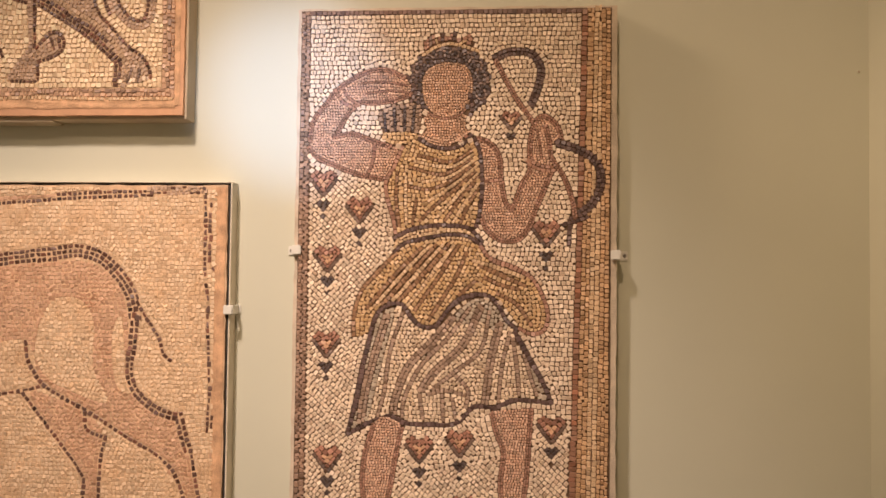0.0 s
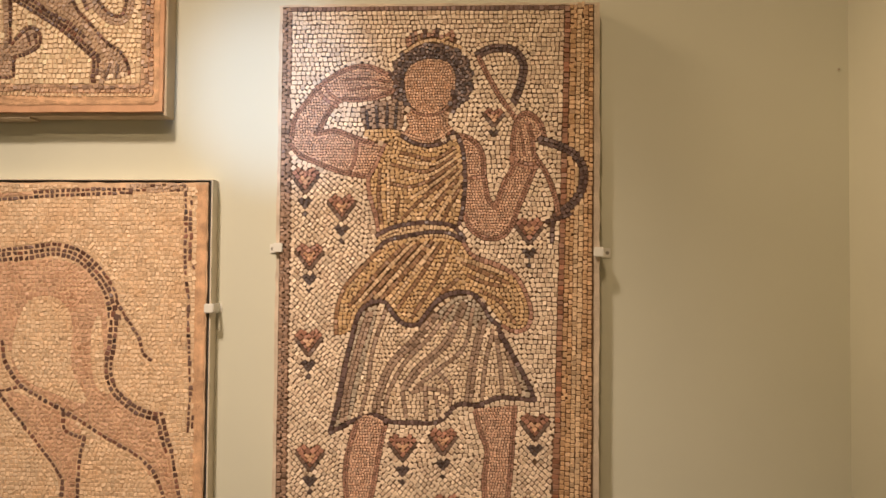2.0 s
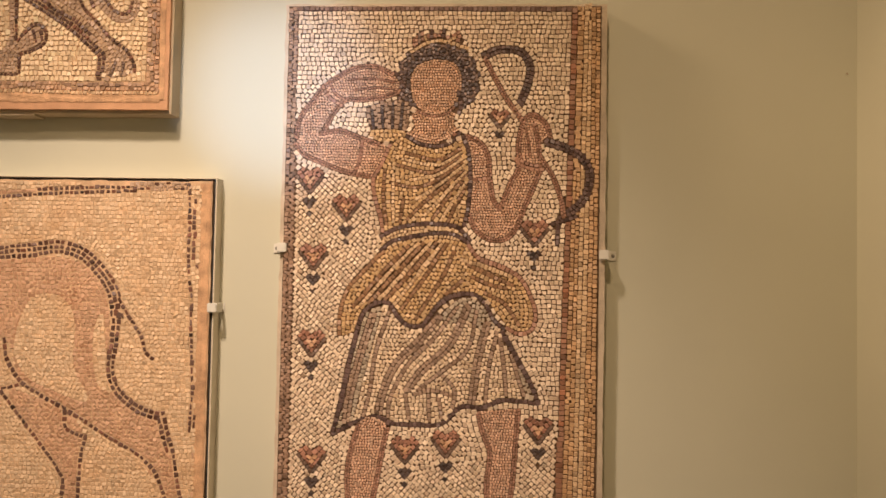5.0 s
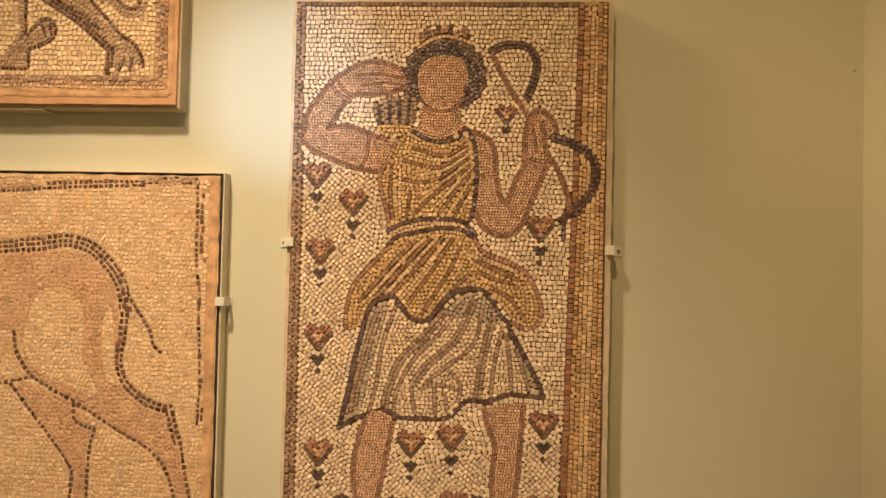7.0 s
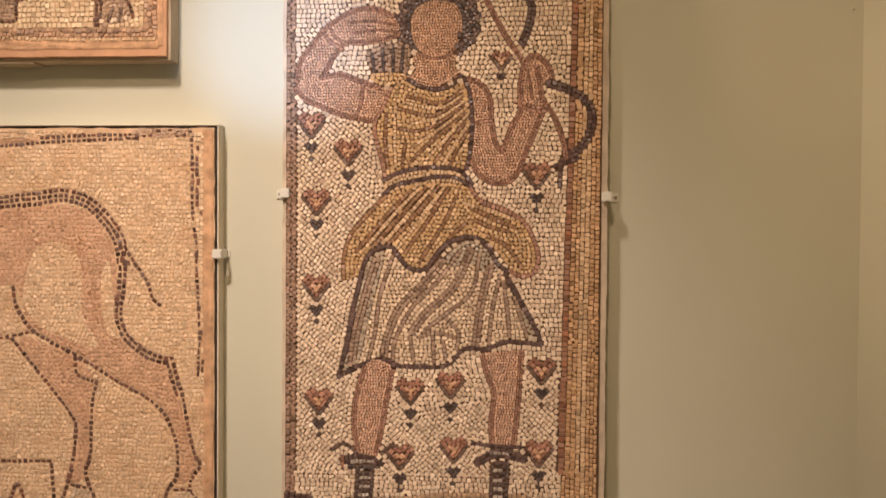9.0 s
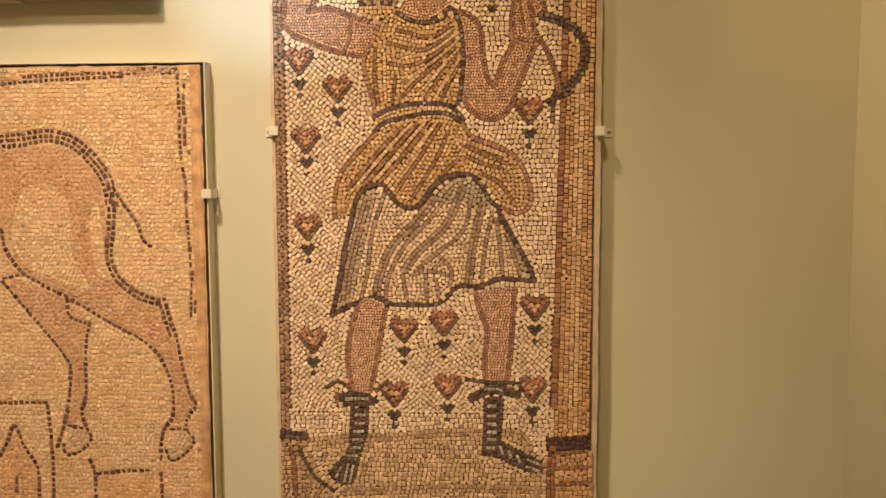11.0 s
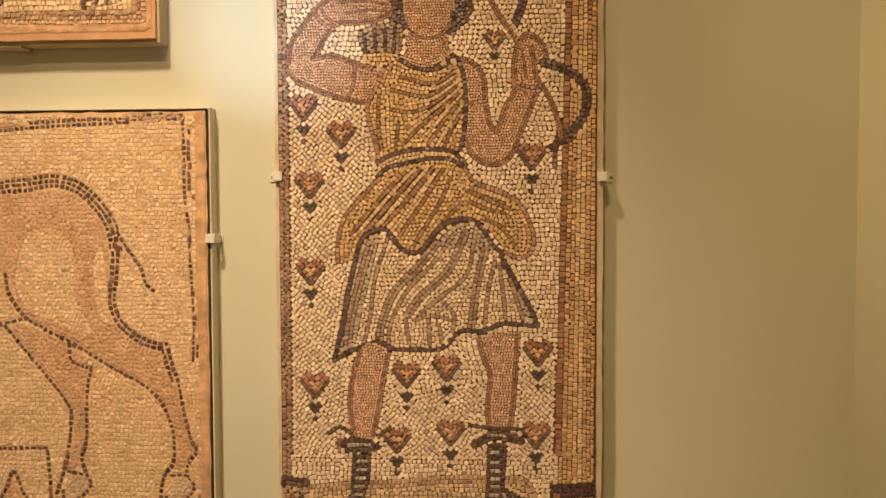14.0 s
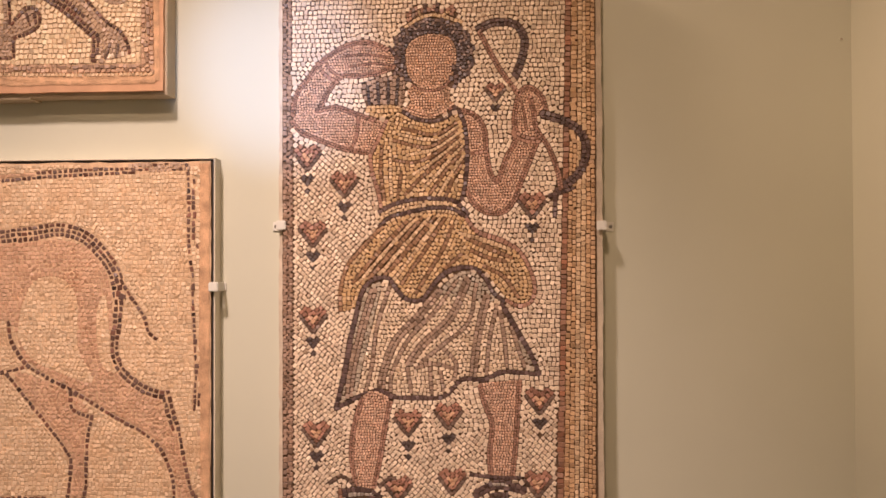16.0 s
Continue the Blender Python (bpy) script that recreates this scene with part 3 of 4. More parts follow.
figure.fill("ochre", [(192, 474), (238, 454), (297, 448), (350, 459), (371, 485), (408, 497), (445, 518), (464, 547), (476, 583), (475, 609), (451, 622), (425, 610), (409, 589), (382, 558), (359, 550), (330, 554), (303, 570), (283, 602), (256, 613), (235, 603), (215, 577), (192, 570), (160, 581), (150, 615), (128, 631), (112, 626), (115, 583), (127, 546), (153, 508)], size=7.8)
figure.stroke("umber_ochre", [(192, 474), (157, 511), (127, 546), (114, 589), (113, 630)], size=8)
figure.stroke("rose", [(350, 459), (369, 483), (408, 497), (445, 518), (466, 552), (476, 588), (468, 615), (446, 622), (423, 612)], size=8)
figure.stroke("umber_ochre", [(238, 465), (191, 514), (138, 578)], size=7.5)
figure.stroke("umber_ochre", [(267, 458), (212, 520), (166, 572)], size=7.5)
figure.stroke("umber_ochre", [(291, 456), (239, 520), (198, 565)], size=7.5)
figure.stroke("umber_ochre", [(309, 460), (271, 520), (229, 580)], size=7.5)
figure.stroke("umber_ochre", [(324, 473), (304, 519), (256, 597)], size=7.5)
figure.stroke("umber_ochre", [(350, 496), (387, 514), (434, 533)], size=7.5)
figure.stroke("umber_ochre", [(359, 519), (392, 533), (422, 539)], size=7.5)
figure.stroke("umber_ochre", [(382, 548), (419, 568), (445, 605)], size=7.5)
figure.stroke("umber_ochre", [(340, 527), (314, 549), (288, 583)], size=7.5)
figure.stroke("tan", [(252, 463), (204, 514), (151, 575)], size=7.2)
figure.stroke("tan", [(280, 458), (225, 520), (183, 569)], size=7.2)
figure.stroke("tan", [(300, 460), (255, 520), (215, 572)], size=7.2)
figure.stroke("tan", [(337, 487), (382, 500), (429, 518)], size=7.2)
figure.fill("tan", [(190, 449), (232, 429), (296, 424), (337, 432), (353, 456), (297, 448), (238, 454), (192, 472)], size=7)
figure.stroke("dark", [(188, 446), (216, 431), (254, 423), (296, 422), (330, 428), (352, 451)], size=8)
figure.stroke("dark", [(188, 472), (207, 456), (241, 447), (286, 439), (323, 441), (352, 456)], size=7)
figure.fill("skirt", [(150, 627), (162, 589), (192, 577), (215, 592), (240, 615), (265, 615), (288, 597), (304, 575), (335, 559), (363, 559), (388, 579), (409, 605), (430, 636), (454, 683), (472, 724), (483, 746), (447, 743), (410, 751), (374, 759), (342, 760), (322, 784), (295, 792), (248, 792), (211, 790), (184, 781), (142, 796), (104, 814), (119, 742), (134, 678)], size=7.8)
figure.fill("grey_green", [(150, 630), (165, 592), (190, 580), (178, 640), (158, 720), (140, 790), (106, 812), (120, 745), (134, 678)], 7.8)
figure.fill("grey_green", [(420, 625), (440, 655), (470, 715), (483, 746), (455, 742), (445, 700), (425, 655)], 7.8)
figure.fill("grey_green", [(335, 561), (363, 560), (388, 580), (406, 606), (380, 618), (352, 600), (318, 606), (302, 590)], 7.8)
figure.stroke("grey", [(175, 595), (155, 662), (138, 731), (129, 789)], size=7.5, rows=2)
figure.stroke("grey", [(205, 588), (182, 662), (173, 730), (161, 781)], size=7.5, rows=1)
figure.stroke("grey", [(298, 596), (262, 639), (217, 687), (194, 746), (190, 777)], size=7.5, rows=2)
figure.stroke("grey", [(332, 575), (290, 633), (241, 685), (211, 745), (207, 782)], size=7.5, rows=1)
figure.stroke("grey", [(351, 575), (320, 643), (270, 692), (242, 729)], size=7.5, rows=2)
figure.stroke("grey", [(368, 582), (352, 653), (300, 698), (263, 728)], size=7.5, rows=1)
figure.stroke("grey", [(387, 606), (371, 674), (361, 752)], size=7.5, rows=2)
figure.stroke("grey", [(406, 621), (392, 684), (386, 749)], size=7.5, rows=1)
figure.stroke("grey", [(412, 631), (420, 688), (424, 735)], size=7.5, rows=1)
figure.stroke("grey", [(431, 652), (444, 698), (457, 734)], size=7.5, rows=1)
figure.stroke("grey", [(256, 737), (289, 730), (323, 738)], size=7.5, rows=1)
figure.stroke("grey", [(281, 728), (284, 785)], size=7.5, rows=1)
figure.stroke("grey", [(300, 696), (329, 727), (326, 760)], size=7.5, rows=1)
figure.stroke("grey", [(239, 739), (246, 783)], size=7.5, rows=1)
figure.stroke("grey", [(300, 743), (307, 780)], size=7.5, rows=1)
figure.stroke("dark", [(145, 630), (131, 689), (119, 753), (105, 814)], size=9)
figure.stroke("dark", [(105, 814), (142, 794), (179, 780), (200, 784), (216, 792), (259, 793), (301, 792), (322, 777), (342, 758), (374, 759), (395, 753), (415, 744), (447, 745), (483, 748)], size=8)
figure.stroke("dark", [(483, 748), (469, 713), (446, 672), (416, 619)], size=9)
figure.stroke("dark", [(144, 627), (158, 588), (181, 571), (205, 571), (219, 592), (240, 610), (265, 611), (282, 591), (301, 567), (330, 552), (363, 552), (384, 569), (398, 595), (419, 614)], size=8)
figure.fill("skin", [(150, 796), (177, 780), (206, 801), (195, 854), (186, 908), (176, 959), (143, 960), (134, 909), (137, 855)], size=5.2)
figure.stroke("rose", [(153, 796), (137, 855), (134, 909), (142, 960)], size=4.8, rows=2)
figure.stroke("rose", [(206, 803), (196, 854), (187, 908), (176, 959)], size=4.8, rows=2)
figure.fill("skin", [(375, 768), (415, 762), (446, 762), (444, 810), (441, 874), (434, 940), (396, 941), (391, 896), (396, 842), (383, 800)], size=5.2)
figure.stroke("rose", [(374, 770), (383, 805), (396, 842), (391, 896), (394, 941)], size=4.8, rows=2)
figure.stroke("rose", [(447, 762), (444, 810), (440, 874), (433, 940)], size=4.8, rows=2)
figure.fill("stone", [(38, 1061), (136, 1053), (223, 1047), (309, 1039), (404, 1038), (457, 1039), (479, 1067), (511, 1099), (516, 1154), (516, 1181), (86, 1190), (70, 1107)], size=9)
figure.stroke("taupe", [(33, 1061), (137, 1051), (223, 1046), (309, 1037), (404, 1036), (455, 1037), (475, 1063)], size=8, rows=2)
figure.stroke("taupe", [(113, 1155), (222, 1151), (330, 1145), (511, 1145)], size=8, rows=2)
figure.fill("taupe", [(6, 1058), (55, 1072), (86, 1151), (102, 1190), (0, 1192)], size=9)
figure.stroke("dark", [(4, 1044), (47, 1048)], size=9, rows=2)
figure.stroke("redbrown", [(22, 1075), (27, 1108), (30, 1163)], size=9)
figure.stroke("dark", [(38, 1074), (65, 1124), (102, 1153)], size=7)
figure.fill("boot", [(137, 974), (174, 973), (172, 1010), (170, 1037), (163, 1062), (156, 1082), (149, 1112), (141, 1140), (118, 1142), (107, 1137), (92, 1119), (111, 1096), (128, 1083), (134, 1060), (135, 1037), (137, 1005)], 7, curve=False)
for u, v in ((157, 988), (156, 1004), (155, 1020), (153, 1036), (151, 1052), (146, 1068), (140, 1084)):
    figure.stroke("pale_grey", [(u - 9, v + 1), (u + 8, v)], size=6.2)
figure.stroke("pale_grey", [(117, 1108), (108, 1126)], size=6)
figure.stroke("pale_grey", [(131, 1102), (124, 1134)], size=6)
figure.stroke("pale_grey", [(141, 1104), (134, 1136)], size=6)
figure.stroke("dark", [(114, 972), (148, 967), (183, 976)], size=8, rows=2)
figure.stroke("pale_grey", [(130, 974), (172, 973)], size=7)
figure.stroke("slate", [(124, 985), (180, 983)], size=7)
figure.stroke("umber", [(93, 952), (112, 941), (127, 946), (138, 957)], size=7)
figure.stroke("redbrown", [(112, 966), (113, 984)], size=8)
figure.stroke("umber", [(185, 959), (199, 946), (214, 943)], size=7)
figure.fill("boot", [(391, 966), (427, 966), (425, 1010), (422, 1051), (451, 1066), (477, 1077), (503, 1092), (502, 1110), (477, 1113), (439, 1095), (413, 1082), (386, 1080), (389, 1030)], 7, curve=False)
for u, v in ((404, 984), (404, 1003), (404, 1019), (404, 1034), (404, 1049), (402, 1065)):
    figure.stroke("pale_grey", [(u - 6, v), (u + 7, v)], size=7)
for u, v in ((424, 1068), (440, 1076), (456, 1084)):
    figure.stroke("pale_grey", [(u - 3, v - 5), (u + 1, v + 6)], size=6.5)
figure.stroke("pale_grey", [(472, 1086), (497, 1096)], size=5.5)
figure.stroke("pale_grey", [(470, 1100), (492, 1107)], size=5.5)
figure.stroke("dark", [(368, 969), (404, 953), (452, 961)], size=8, rows=2)
figure.stroke("dark", [(357, 934), (383, 937), (417, 940), (449, 939)], size=7)
figure.stroke("pale_grey", [(398, 952), (424, 952)], size=6)
figure.fill("gold", [(519, 1066), (592, 1065), (594, 1179), (517, 1181)], size=9, curve=False)
figure.fill("plum", [(506, 1043), (590, 1037), (590, 1063), (508, 1069)], size=8, curve=False)
figure.stroke("redbrown", [(519, 1066), (515, 1104), (516, 1176)], size=8, rows=2)
figure.stroke("redbrown", [(525, 1073), (584, 1068)], size=8)
figure.stroke("redbrown", [(525, 1103), (584, 1099)], size=8)
figure.stroke("redbrown", [(526, 1134), (585, 1129)], size=8)
figure.build(tall, 0.0, 1.962, -0.0515, 0.85, 0.0026, (300, 520), {"skin": 0.9, "pale_rose": 0.9, "cream": 1.1})

# the lower panel in its metal tray
low = thing("mosaic_panel", 0, 0, 0, "sand-coloured mosaic with dark outlined beast in grey metal tray", "mosaic")
rough_slab("slab", -0.75, -0.1395, -0.0365, -0.006, 0.60, 1.6175, PEACH, low, "peach mortar bed", 0.0022, 5)
tray = block("tray_frame", -0.757, -0.1325, -0.005, -0.0005, 0.59, 1.6235, METAL, low, "thin grey metal tray")
block("side_lip", -0.1352, -0.1325, -0.0345, -0.0052, 0.59, 1.6235, METAL, tray, bevel=0.0008)
block("top_lip", -0.757, -0.1356, -0.0345, -0.0052, 1.621, 1.6235, METAL, tray, bevel=0.0008)
# near-black strips stand in for the shade between slab and tray
block("gap_shade_strip", -0.1393, -0.1354, -0.031, -0.0052, 0.60, 1.6205, BLACK, low, "black strip coloured as the shade in the tray gap")
block("gap_shade_strip", -0.75, -0.1396, -0.031, -0.0052, 1.6178, 1.6205, BLACK, low, "black strip coloured as the shade in the tray gap")
beast = Mosaic(620, 1020, 12, 1.5, 1.2)
beast.fill("sand", [(60, 4), (590, 12), (588, 300), (592, 600), (594, 1018), (60, 1018)], 8.2, 0, False, 5.0)
beast.fill("fawn", [(106, 164), (223, 161), (315, 153), (384, 183), (416, 259), (414, 358), (430, 412), (516, 459), (566, 605), (536, 603), (461, 514), (300, 424), (247, 394), (210, 312), (111, 309)], size=8)
beast.fill("sand", [(260, 234), (317, 228), (347, 272), (349, 359), (379, 426), (311, 409), (252, 378), (230, 318)], size=8)
beast.fill("sand", [(403, 260), (414, 358), (430, 407), (396, 391), (385, 304)], size=8)
beast.fill("fawn", [(230, 408), (335, 452), (373, 495), (364, 611), (339, 612), (315, 545), (244, 460)], size=8)
beast.fill("fawn", [(337, 582), (366, 565), (363, 632), (357, 677), (315, 694), (329, 632)], size=8)
beast.fill("fawn", [(524, 459), (549, 519), (571, 629), (566, 679), (530, 685), (541, 618), (518, 563), (493, 519)], size=8)
beast.stroke("fawn", [(79, 38), (149, 32), (265, 26), (380, 20)], size=8)
beast.stroke("black_brown", [(83, 162), (153, 152), (211, 144), (268, 138), (308, 133), (343, 139), (372, 155), (401, 185), (422, 218), (431, 259)], size=9.3, rows=3)
beast.stroke("black_brown", [(431, 259), (427, 314), (421, 358), (430, 396), (453, 422), (487, 443), (527, 454)], size=9.3, rows=2)
beast.stroke("black_brown", [(434, 232), (452, 261), (478, 299), (488, 329), (503, 344)], size=9.3)
beast.stroke("black_brown", [(210, 312), (217, 351), (247, 394), (300, 424), (358, 455), (409, 486), (461, 514)], size=9.3)
beast.stroke("black_brown", [(466, 516), (493, 535), (518, 563), (537, 618), (536, 674), (516, 708), (509, 759)], size=9.3)
beast.stroke("black_brown", [(127, 419), (161, 415), (207, 408), (253, 396)], size=9.3)
beast.stroke("black_brown", [(207, 412), (243, 455), (291, 513), (324, 556), (335, 588)], size=9.3)
beast.stroke("black_brown", [(330, 565), (336, 582), (332, 632), (321, 689), (302, 740)], size=9.3)
beast.stroke("black_brown", [(335, 447), (339, 479), (376, 495)], size=9.3)
beast.stroke("black_brown", [(377, 493), (368, 542), (365, 632), (355, 668), (361, 694), (371, 722), (347, 748), (320, 754), (316, 732)], size=9.3)
beast.stroke("black_brown", [(519, 458), (527, 491), (537, 517)], size=9.3)
beast.stroke("black_brown", [(526, 444), (535, 475), (548, 519), (558, 574), (571, 629), (582, 651), (565, 679), (563, 702), (576, 724), (553, 753), (530, 762), (522, 742)], size=9.3)
beast.fill("orange_sand", [(384, 797), (503, 794), (506, 868), (384, 868)], 8, 0, False)
beast.fill("orange_sand", [(186, 775), (200, 745), (217, 712), (236, 748), (254, 786), (257, 868), (182, 868)], 8, 0, False)
beast.fill("sand_grey", [(330, 703), (355, 702), (368, 722), (347, 743), (322, 749)], 8)
beast.fill("sand_grey", [(535, 706), (560, 705), (572, 724), (553, 748), (528, 756)], 8)
beast.stroke("black_brown", [(327, 696), (354, 701)], size=8.2)
beast.stroke("black_brown", [(532, 701), (550, 699), (566, 701)], size=8.2)
beast.stroke("black_brown", [(146, 653), (285, 651)], size=9.3)
beast.stroke("black_brown", [(286, 657), (290, 700), (292, 768), (291, 866)], size=9.3)
beast.stroke("black_brown", [(177, 770), (199, 736), (217, 699), (236, 741), (260, 783), (262, 866)], size=9.3)
beast.stroke("black_brown", [(217, 804), (215, 829)], size=9.3)
beast.stroke("black_brown", [(368, 765), (377, 795), (375, 864)], size=9.3)
beast.stroke("black_brown", [(382, 792), (431, 786), (484, 783)], size=9.3)
beast.stroke("black_brown", [(509, 787), (511, 861)], size=9.3)
beast.stroke("black_brown", [(79, 48), (149, 41), (265, 32), (380, 26), (494, 20), (544, 15)], size=8.6)
beast.stroke("black_brown", [(265, 23), (380, 17), (437, 16), (493, 13), (563, 9)], size=8.6)
beast.fill("beast_grey", [(448, 6), (502, 4), (568, 4), (570, 20), (503, 24), (448, 20)], 8, 0, False)
for u, v in ((455, 18), (470, 19), (482, 18), (498, 9), (521, 7), (535, 19), (549, 18), (560, 10)):
    beast.stroke("black_brown", [(u, v), (u + 4, v)], size=8)
# the right border: two broken columns of dark stones above, one below
for u0, v0, u1, v1 in ((565, 24, 567, 62), (567, 70, 566, 122), (566, 132, 568, 178), (570, 196, 575, 224), (575, 240, 574, 262), (575, 270, 576, 300), (577, 306, 579, 352), (579, 360, 581, 384), (581, 392, 581, 420), (580, 428, 578, 478)):
    beast.stroke("black_brown", [(u0, v0), (u1, v1)], size=8.4)
for u0, v0, u1, v1 in ((577, 36, 578, 48), (576, 60, 576, 94), (578, 100, 579, 112), (576, 120, 576, 152), (582, 164, 586, 169), (588, 448, 587, 470)):
    beast.stroke("black_brown", [(u0, v0), (u1, v1)], size=8.0)
for u0, v0, u1, v1 in ((589, 678, 593, 690), (593, 700, 591, 728), (587, 738, 586, 746), (586, 594, 588, 600), (586, 520, 587, 526)):
    beast.stroke("tan_brown", [(u0, v0), (u1, v1)], size=7.0)
beast.build(low, -0.75, 1.62, -0.0365, 1.0, 0.0008, (480, 350), {"black_brown": 2.5})

def crust(name, x0, x1, z0, z1, y, mat, parent, seed, lying=False):
    """A strip of broken bedding along a cut edge: ridged, higher in the middle."""
    bm, nx, nz = bmesh.new(), 8, int((z1 - z0) / 0.004)
    rows = []
    for k in range(nz + 1):
        z = z0 + (z1 - z0) * k / nz
        lean = 0.002 * noise.noise((z * 17, seed, 0)) + 0.0012 * noise.noise((z * 90, seed, 0))
        row = []
        for i in range(nx + 1):
            f = i / nx
            x = x0 + (x1 - x0) * f + lean
            rise = 0.0015 * max(0, noise.noise((x * 130, seed, z * 13)) + 0.3) * math.sin(math.pi * f) + 0.0011 * max(0, noise.noise((x * 420, seed + 3, z * 120)))
            depth = y - rise + (0.0006 if i in (0, nx) else 0)
            row.append(bm.verts.new((z, depth, x) if lying else (x, depth, z)))
        rows.append(row)
    for a, b in zip(rows, rows[1:]):
        for i in range(nx):
            bm.faces.new((a[i], b[i], b[i + 1], a[i + 1]) if lying else (a[i], a[i + 1], b[i + 1], b[i]))
    return part(name, bm, mat, parent, "ridged terracotta crust along the cut edge")


crust("edge_crust", -0.164, -0.143, 0.605, 1.612, -0.0368, CRUST, low, 2)

# the upper panel with its terracotta edge
upper = thing("mosaic_panel", 0, 0, 0, "cream mosaic with taupe paws and rough terracotta edge", "mosaic")
rough_slab("slab", -0.75, -0.227, -0.053, -0.044, 1.750, 2.35, TERRACOTTA, upper, "terracotta coloured mortar edge", 0.0012, 6)
block("backing_frame", -0.757, -0.223, -0.044, -0.001, 1.744, 2.357, WOOD_FRAME, upper, "grey wooden backing frame", bevel=0.001)
block("batten", -0.757, -0.493, -0.043, -0.001, 1.7395, 1.744, WOOD_FRAME, upper, bevel=0.001)
rough_slab("mortar_bed", -0.745, -0.244, -0.054, -0.052, 1.777, 2.345, BROWN_MORTAR, upper, "brown joint mortar", 0.003, 7)
crust("edge_crust", 1.764, 1.784, -0.745, -0.243, -0.0537, CRUST, upper, 5, True)
crust("edge_crust", -0.247, -0.235, 1.77, 2.34, -0.0535, CRUST, upper, 8)
paw = Mosaic(520, 590, 13)
paw.fill("straw", [(145, 150), (482, 150), (486, 546), (145, 546)], 9.6, 0, False)
paw.fill("tan_brown", [(476, 150), (500, 150), (506, 570), (481, 570)], 9.4, 90, False)
for v0, v1 in ((160, 200), (240, 290), (330, 352), (376, 391), (412, 424), (441, 452), (470, 490)):
    paw.stroke("border", [(492 + 0.02 * (v0 - 374), v0), (492 + 0.02 * (v1 - 374), v1)], 8.8)
paw.fill("tan_brown", [(145, 545), (480, 548), (506, 550), (506, 572), (145, 570)], 8.2, 0, False)
for u0, u1 in ((232, 262), (322, 331), (347, 356), (368, 384), (402, 428), (448, 470)):
    paw.stroke("border", [(u0, 553), (u1, 553)], 8)
paw.stroke("tan", [(145, 566), (220, 565), (330, 567), (500, 568)], 7.5)
# the long limb: a grey body between dark rows
paw.fill("beast_grey", [(150, 352), (189, 366), (231, 377), (274, 402), (308, 423), (338, 445), (367, 470), (391, 494), (391, 512), (387, 540), (443, 535), (458, 524), (453, 507), (438, 484), (417, 470), (396, 450), (374, 425), (353, 405), (340, 372), (333, 330), (318, 300), (150, 300)], size=8)
paw.stroke("black_brown", [(150, 353), (189, 369), (231, 380), (274, 405), (308, 426), (338, 448), (367, 473), (389, 494), (391, 512), (388, 538)], size=8, rows=2)
paw.stroke("black_brown", [(235, 371), (265, 384), (295, 406), (329, 423), (350, 437), (368, 455)], size=8)
paw.stroke("taupe", [(255, 365), (290, 388), (340, 418), (385, 462), (410, 500)], size=8)
paw.stroke("black_brown", [(333, 330), (340, 372), (353, 403), (374, 425), (396, 450), (417, 470), (438, 484), (453, 507), (457, 526)], size=8)
paw.stroke("black_brown", [(357, 330), (360, 372), (372, 402)], size=7)
for u, v in ((398, 534), (421, 532), (444, 528)):
    paw.fill("cream", [(u - 6, v - 5), (u + 6, v - 6), (u + 6, v + 5), (u - 6, v + 6)], 8, 0, False)
paw.stroke("umber", [(419, 510), (410, 536)], size=6)
paw.stroke("umber", [(436, 510), (432, 534)], size=6)
# the lifted paw beside it
paw.fill("beast_grey", [(203, 300), (204, 387), (207, 462), (185, 496), (168, 529), (230, 533), (229, 497), (251, 487), (276, 473), (281, 453), (269, 437), (252, 439), (234, 456), (222, 466), (219, 391), (219, 300)], size=8)
paw.stroke("black_brown", [(217, 310), (219, 391), (220, 440), (222, 466)], size=8)
paw.stroke("black_brown", [(224, 467), (236, 454), (253, 438), (270, 438), (281, 453), (275, 474), (250, 488), (230, 497), (229, 530)], size=8)
paw.stroke("black_brown", [(176, 532), (224, 533)], size=7)
paw.stroke("black_brown", [(254, 448), (261, 469)], size=7)
paw.stroke("black_brown", [(269, 449), (272, 466)], size=7)
paw.stroke("beast_grey", [(372, 330), (376, 373), (390, 397), (415, 421), (436, 425), (453, 412), (459, 374), (459, 330)], size=8, rows=2)
paw.stroke("black_brown", [(385, 330), (388, 373), (396, 389), (415, 410), (436, 415), (446, 402), (449, 374), (449, 330)], size=8)
paw.stroke("black_brown", [(103, 465), (144, 465), (155, 482)], size=8)
paw.build(upper, -0.75, 2.35, -0.054, 1.1, 0.0018, (380, 500), {"black_brown": 1.5})


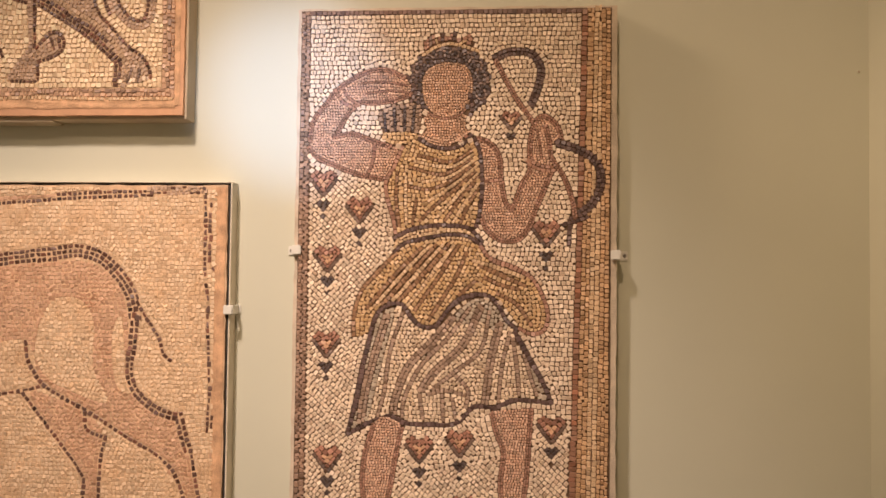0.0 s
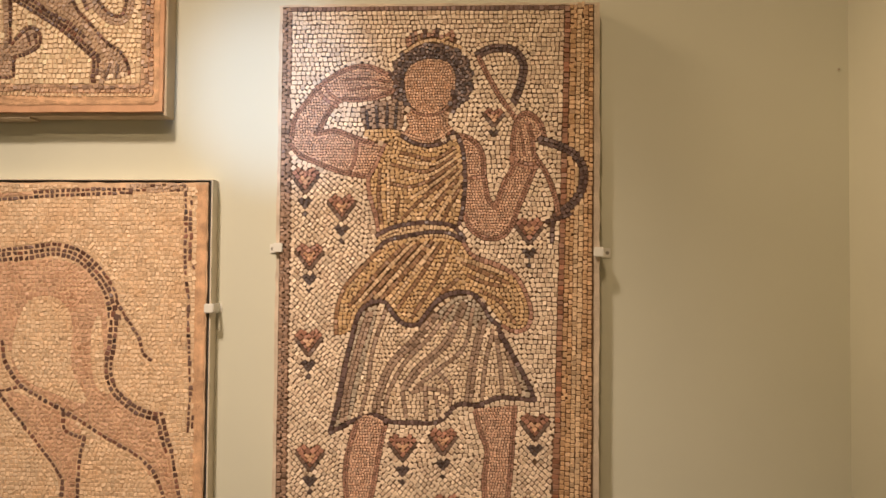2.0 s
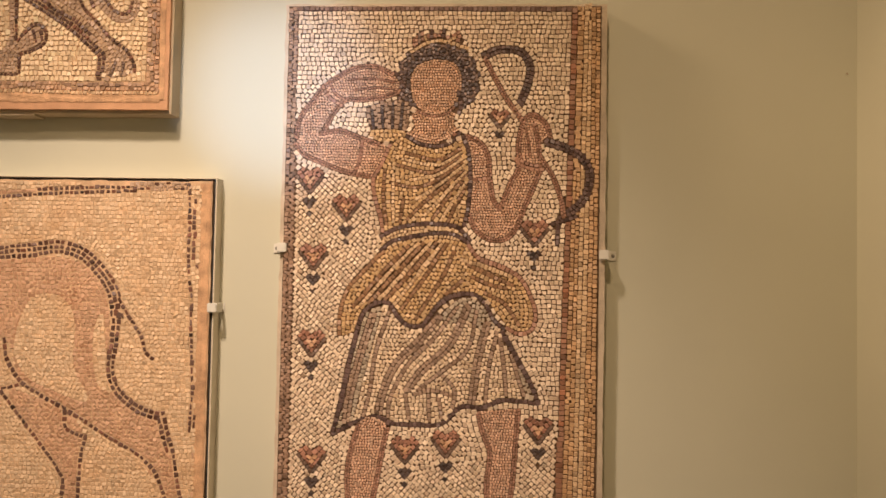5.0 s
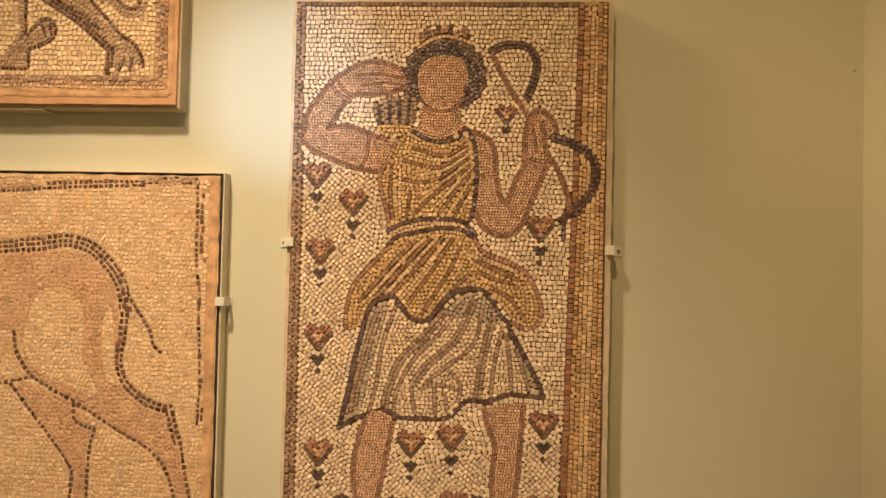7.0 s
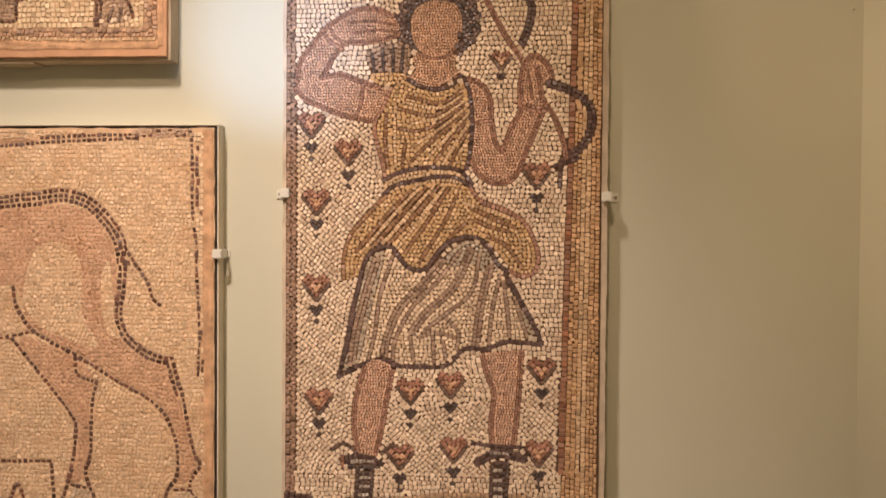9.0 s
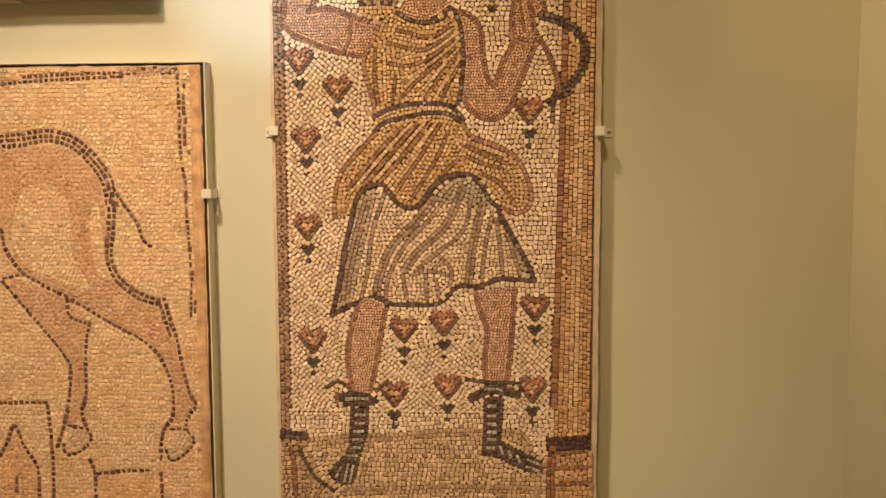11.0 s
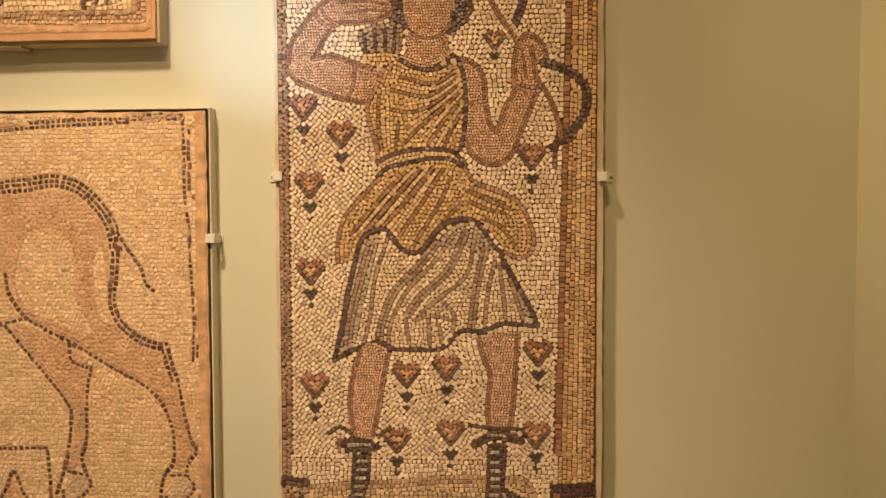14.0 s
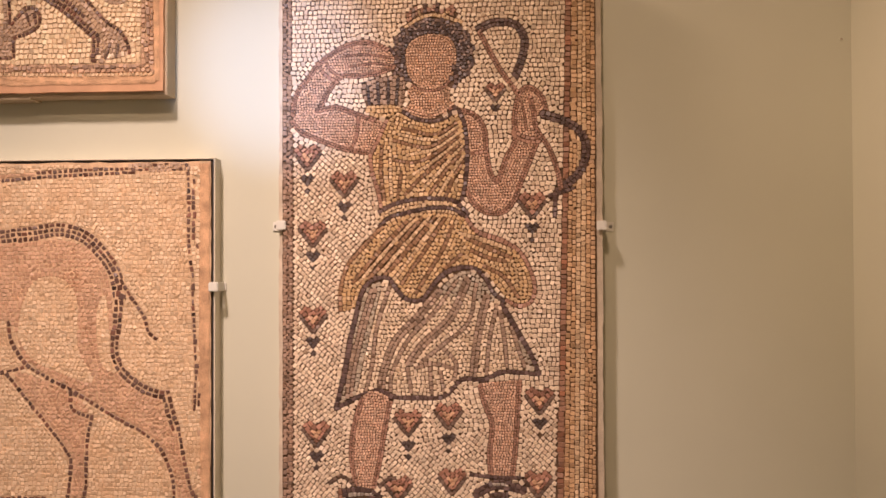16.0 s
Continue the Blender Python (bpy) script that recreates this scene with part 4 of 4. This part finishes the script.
# ---- clips ----
def wall_clip(x, z, side, depth, label, reach=0.026):
    """A white hook over the panel's edge with a flat foot screwed to the wall; side is +1 where the foot points right."""
    clip = tagged(new("mounting_clip"), label, "clip", "clips on the panels")
    bm = bmesh.new()
    box_mesh(bm, *sorted((x - side * 0.012, x + side * 0.006)), -depth - 0.007, -depth - 0.0035, z - 0.009, z + 0.009, 0.0015)
    part("hook", bm, CLIP, clip)
    bm = bmesh.new()
    box_mesh(bm, *sorted((x + side * 0.0022, x + side * 0.006)), -depth - 0.0035, -0.0032, z - 0.009, z + 0.009, 0.0008)
    part("arm", bm, CLIP, clip)
    bm = bmesh.new()
    box_mesh(bm, *sorted((x + side * 0.0062, x + side * reach)), -0.003, -0.0005, z - 0.009, z + 0.009, 0.0008)
    foot = part("foot_plate", bm, CLIP, clip)
    if reach > 0.02:
        bm = bmesh.new()
        bmesh.ops.create_cone(bm, cap_ends=True, segments=16, radius1=0.0035, radius2=0.0028, depth=0.0014)
        bmesh.ops.transform(bm, matrix=pose(x + side * (reach - 0.006), -0.0037, z, 90, 0, 0), verts=bm.verts)
        part("screw", bm, STEEL, foot, "small steel screw head")
    return clip


wall_clip(0.602, 1.488, 1, 0.052, "white metal clip holding the tall mosaic panel")
wall_clip(-0.002, 1.492, -1, 0.052, "white metal clip holding the tall mosaic panel")
wall_clip(-0.1305, 1.376, 1, 0.037, "white metal clip over the grey tray of the mosaic", 0.0095)


def nail_hole(x, z):
    """A small flat disc whose dark colour stands for the hole's shade, with a raised paint rim."""
    hole = tagged(new("nail_hole"), "small dark nail hole in the painted wall", "hole")
    for name, r0, r1, depth, mat in (("rim", 0.0042, 0.0030, 0.0008, PAINT), ("dark_disc", 0.0028, 0.0022, 0.0012, UMBER_HOLE)):
        bm = bmesh.new()
        bmesh.ops.create_cone(bm, cap_ends=True, segments=14, radius1=r0, radius2=r1, depth=depth)
        bmesh.ops.transform(bm, matrix=pose(x, -depth / 2 - 0.0001, z, 90, 0, 0), verts=bm.verts)
        part(name, bm, mat, hole)


nail_hole(1.054, 1.838)
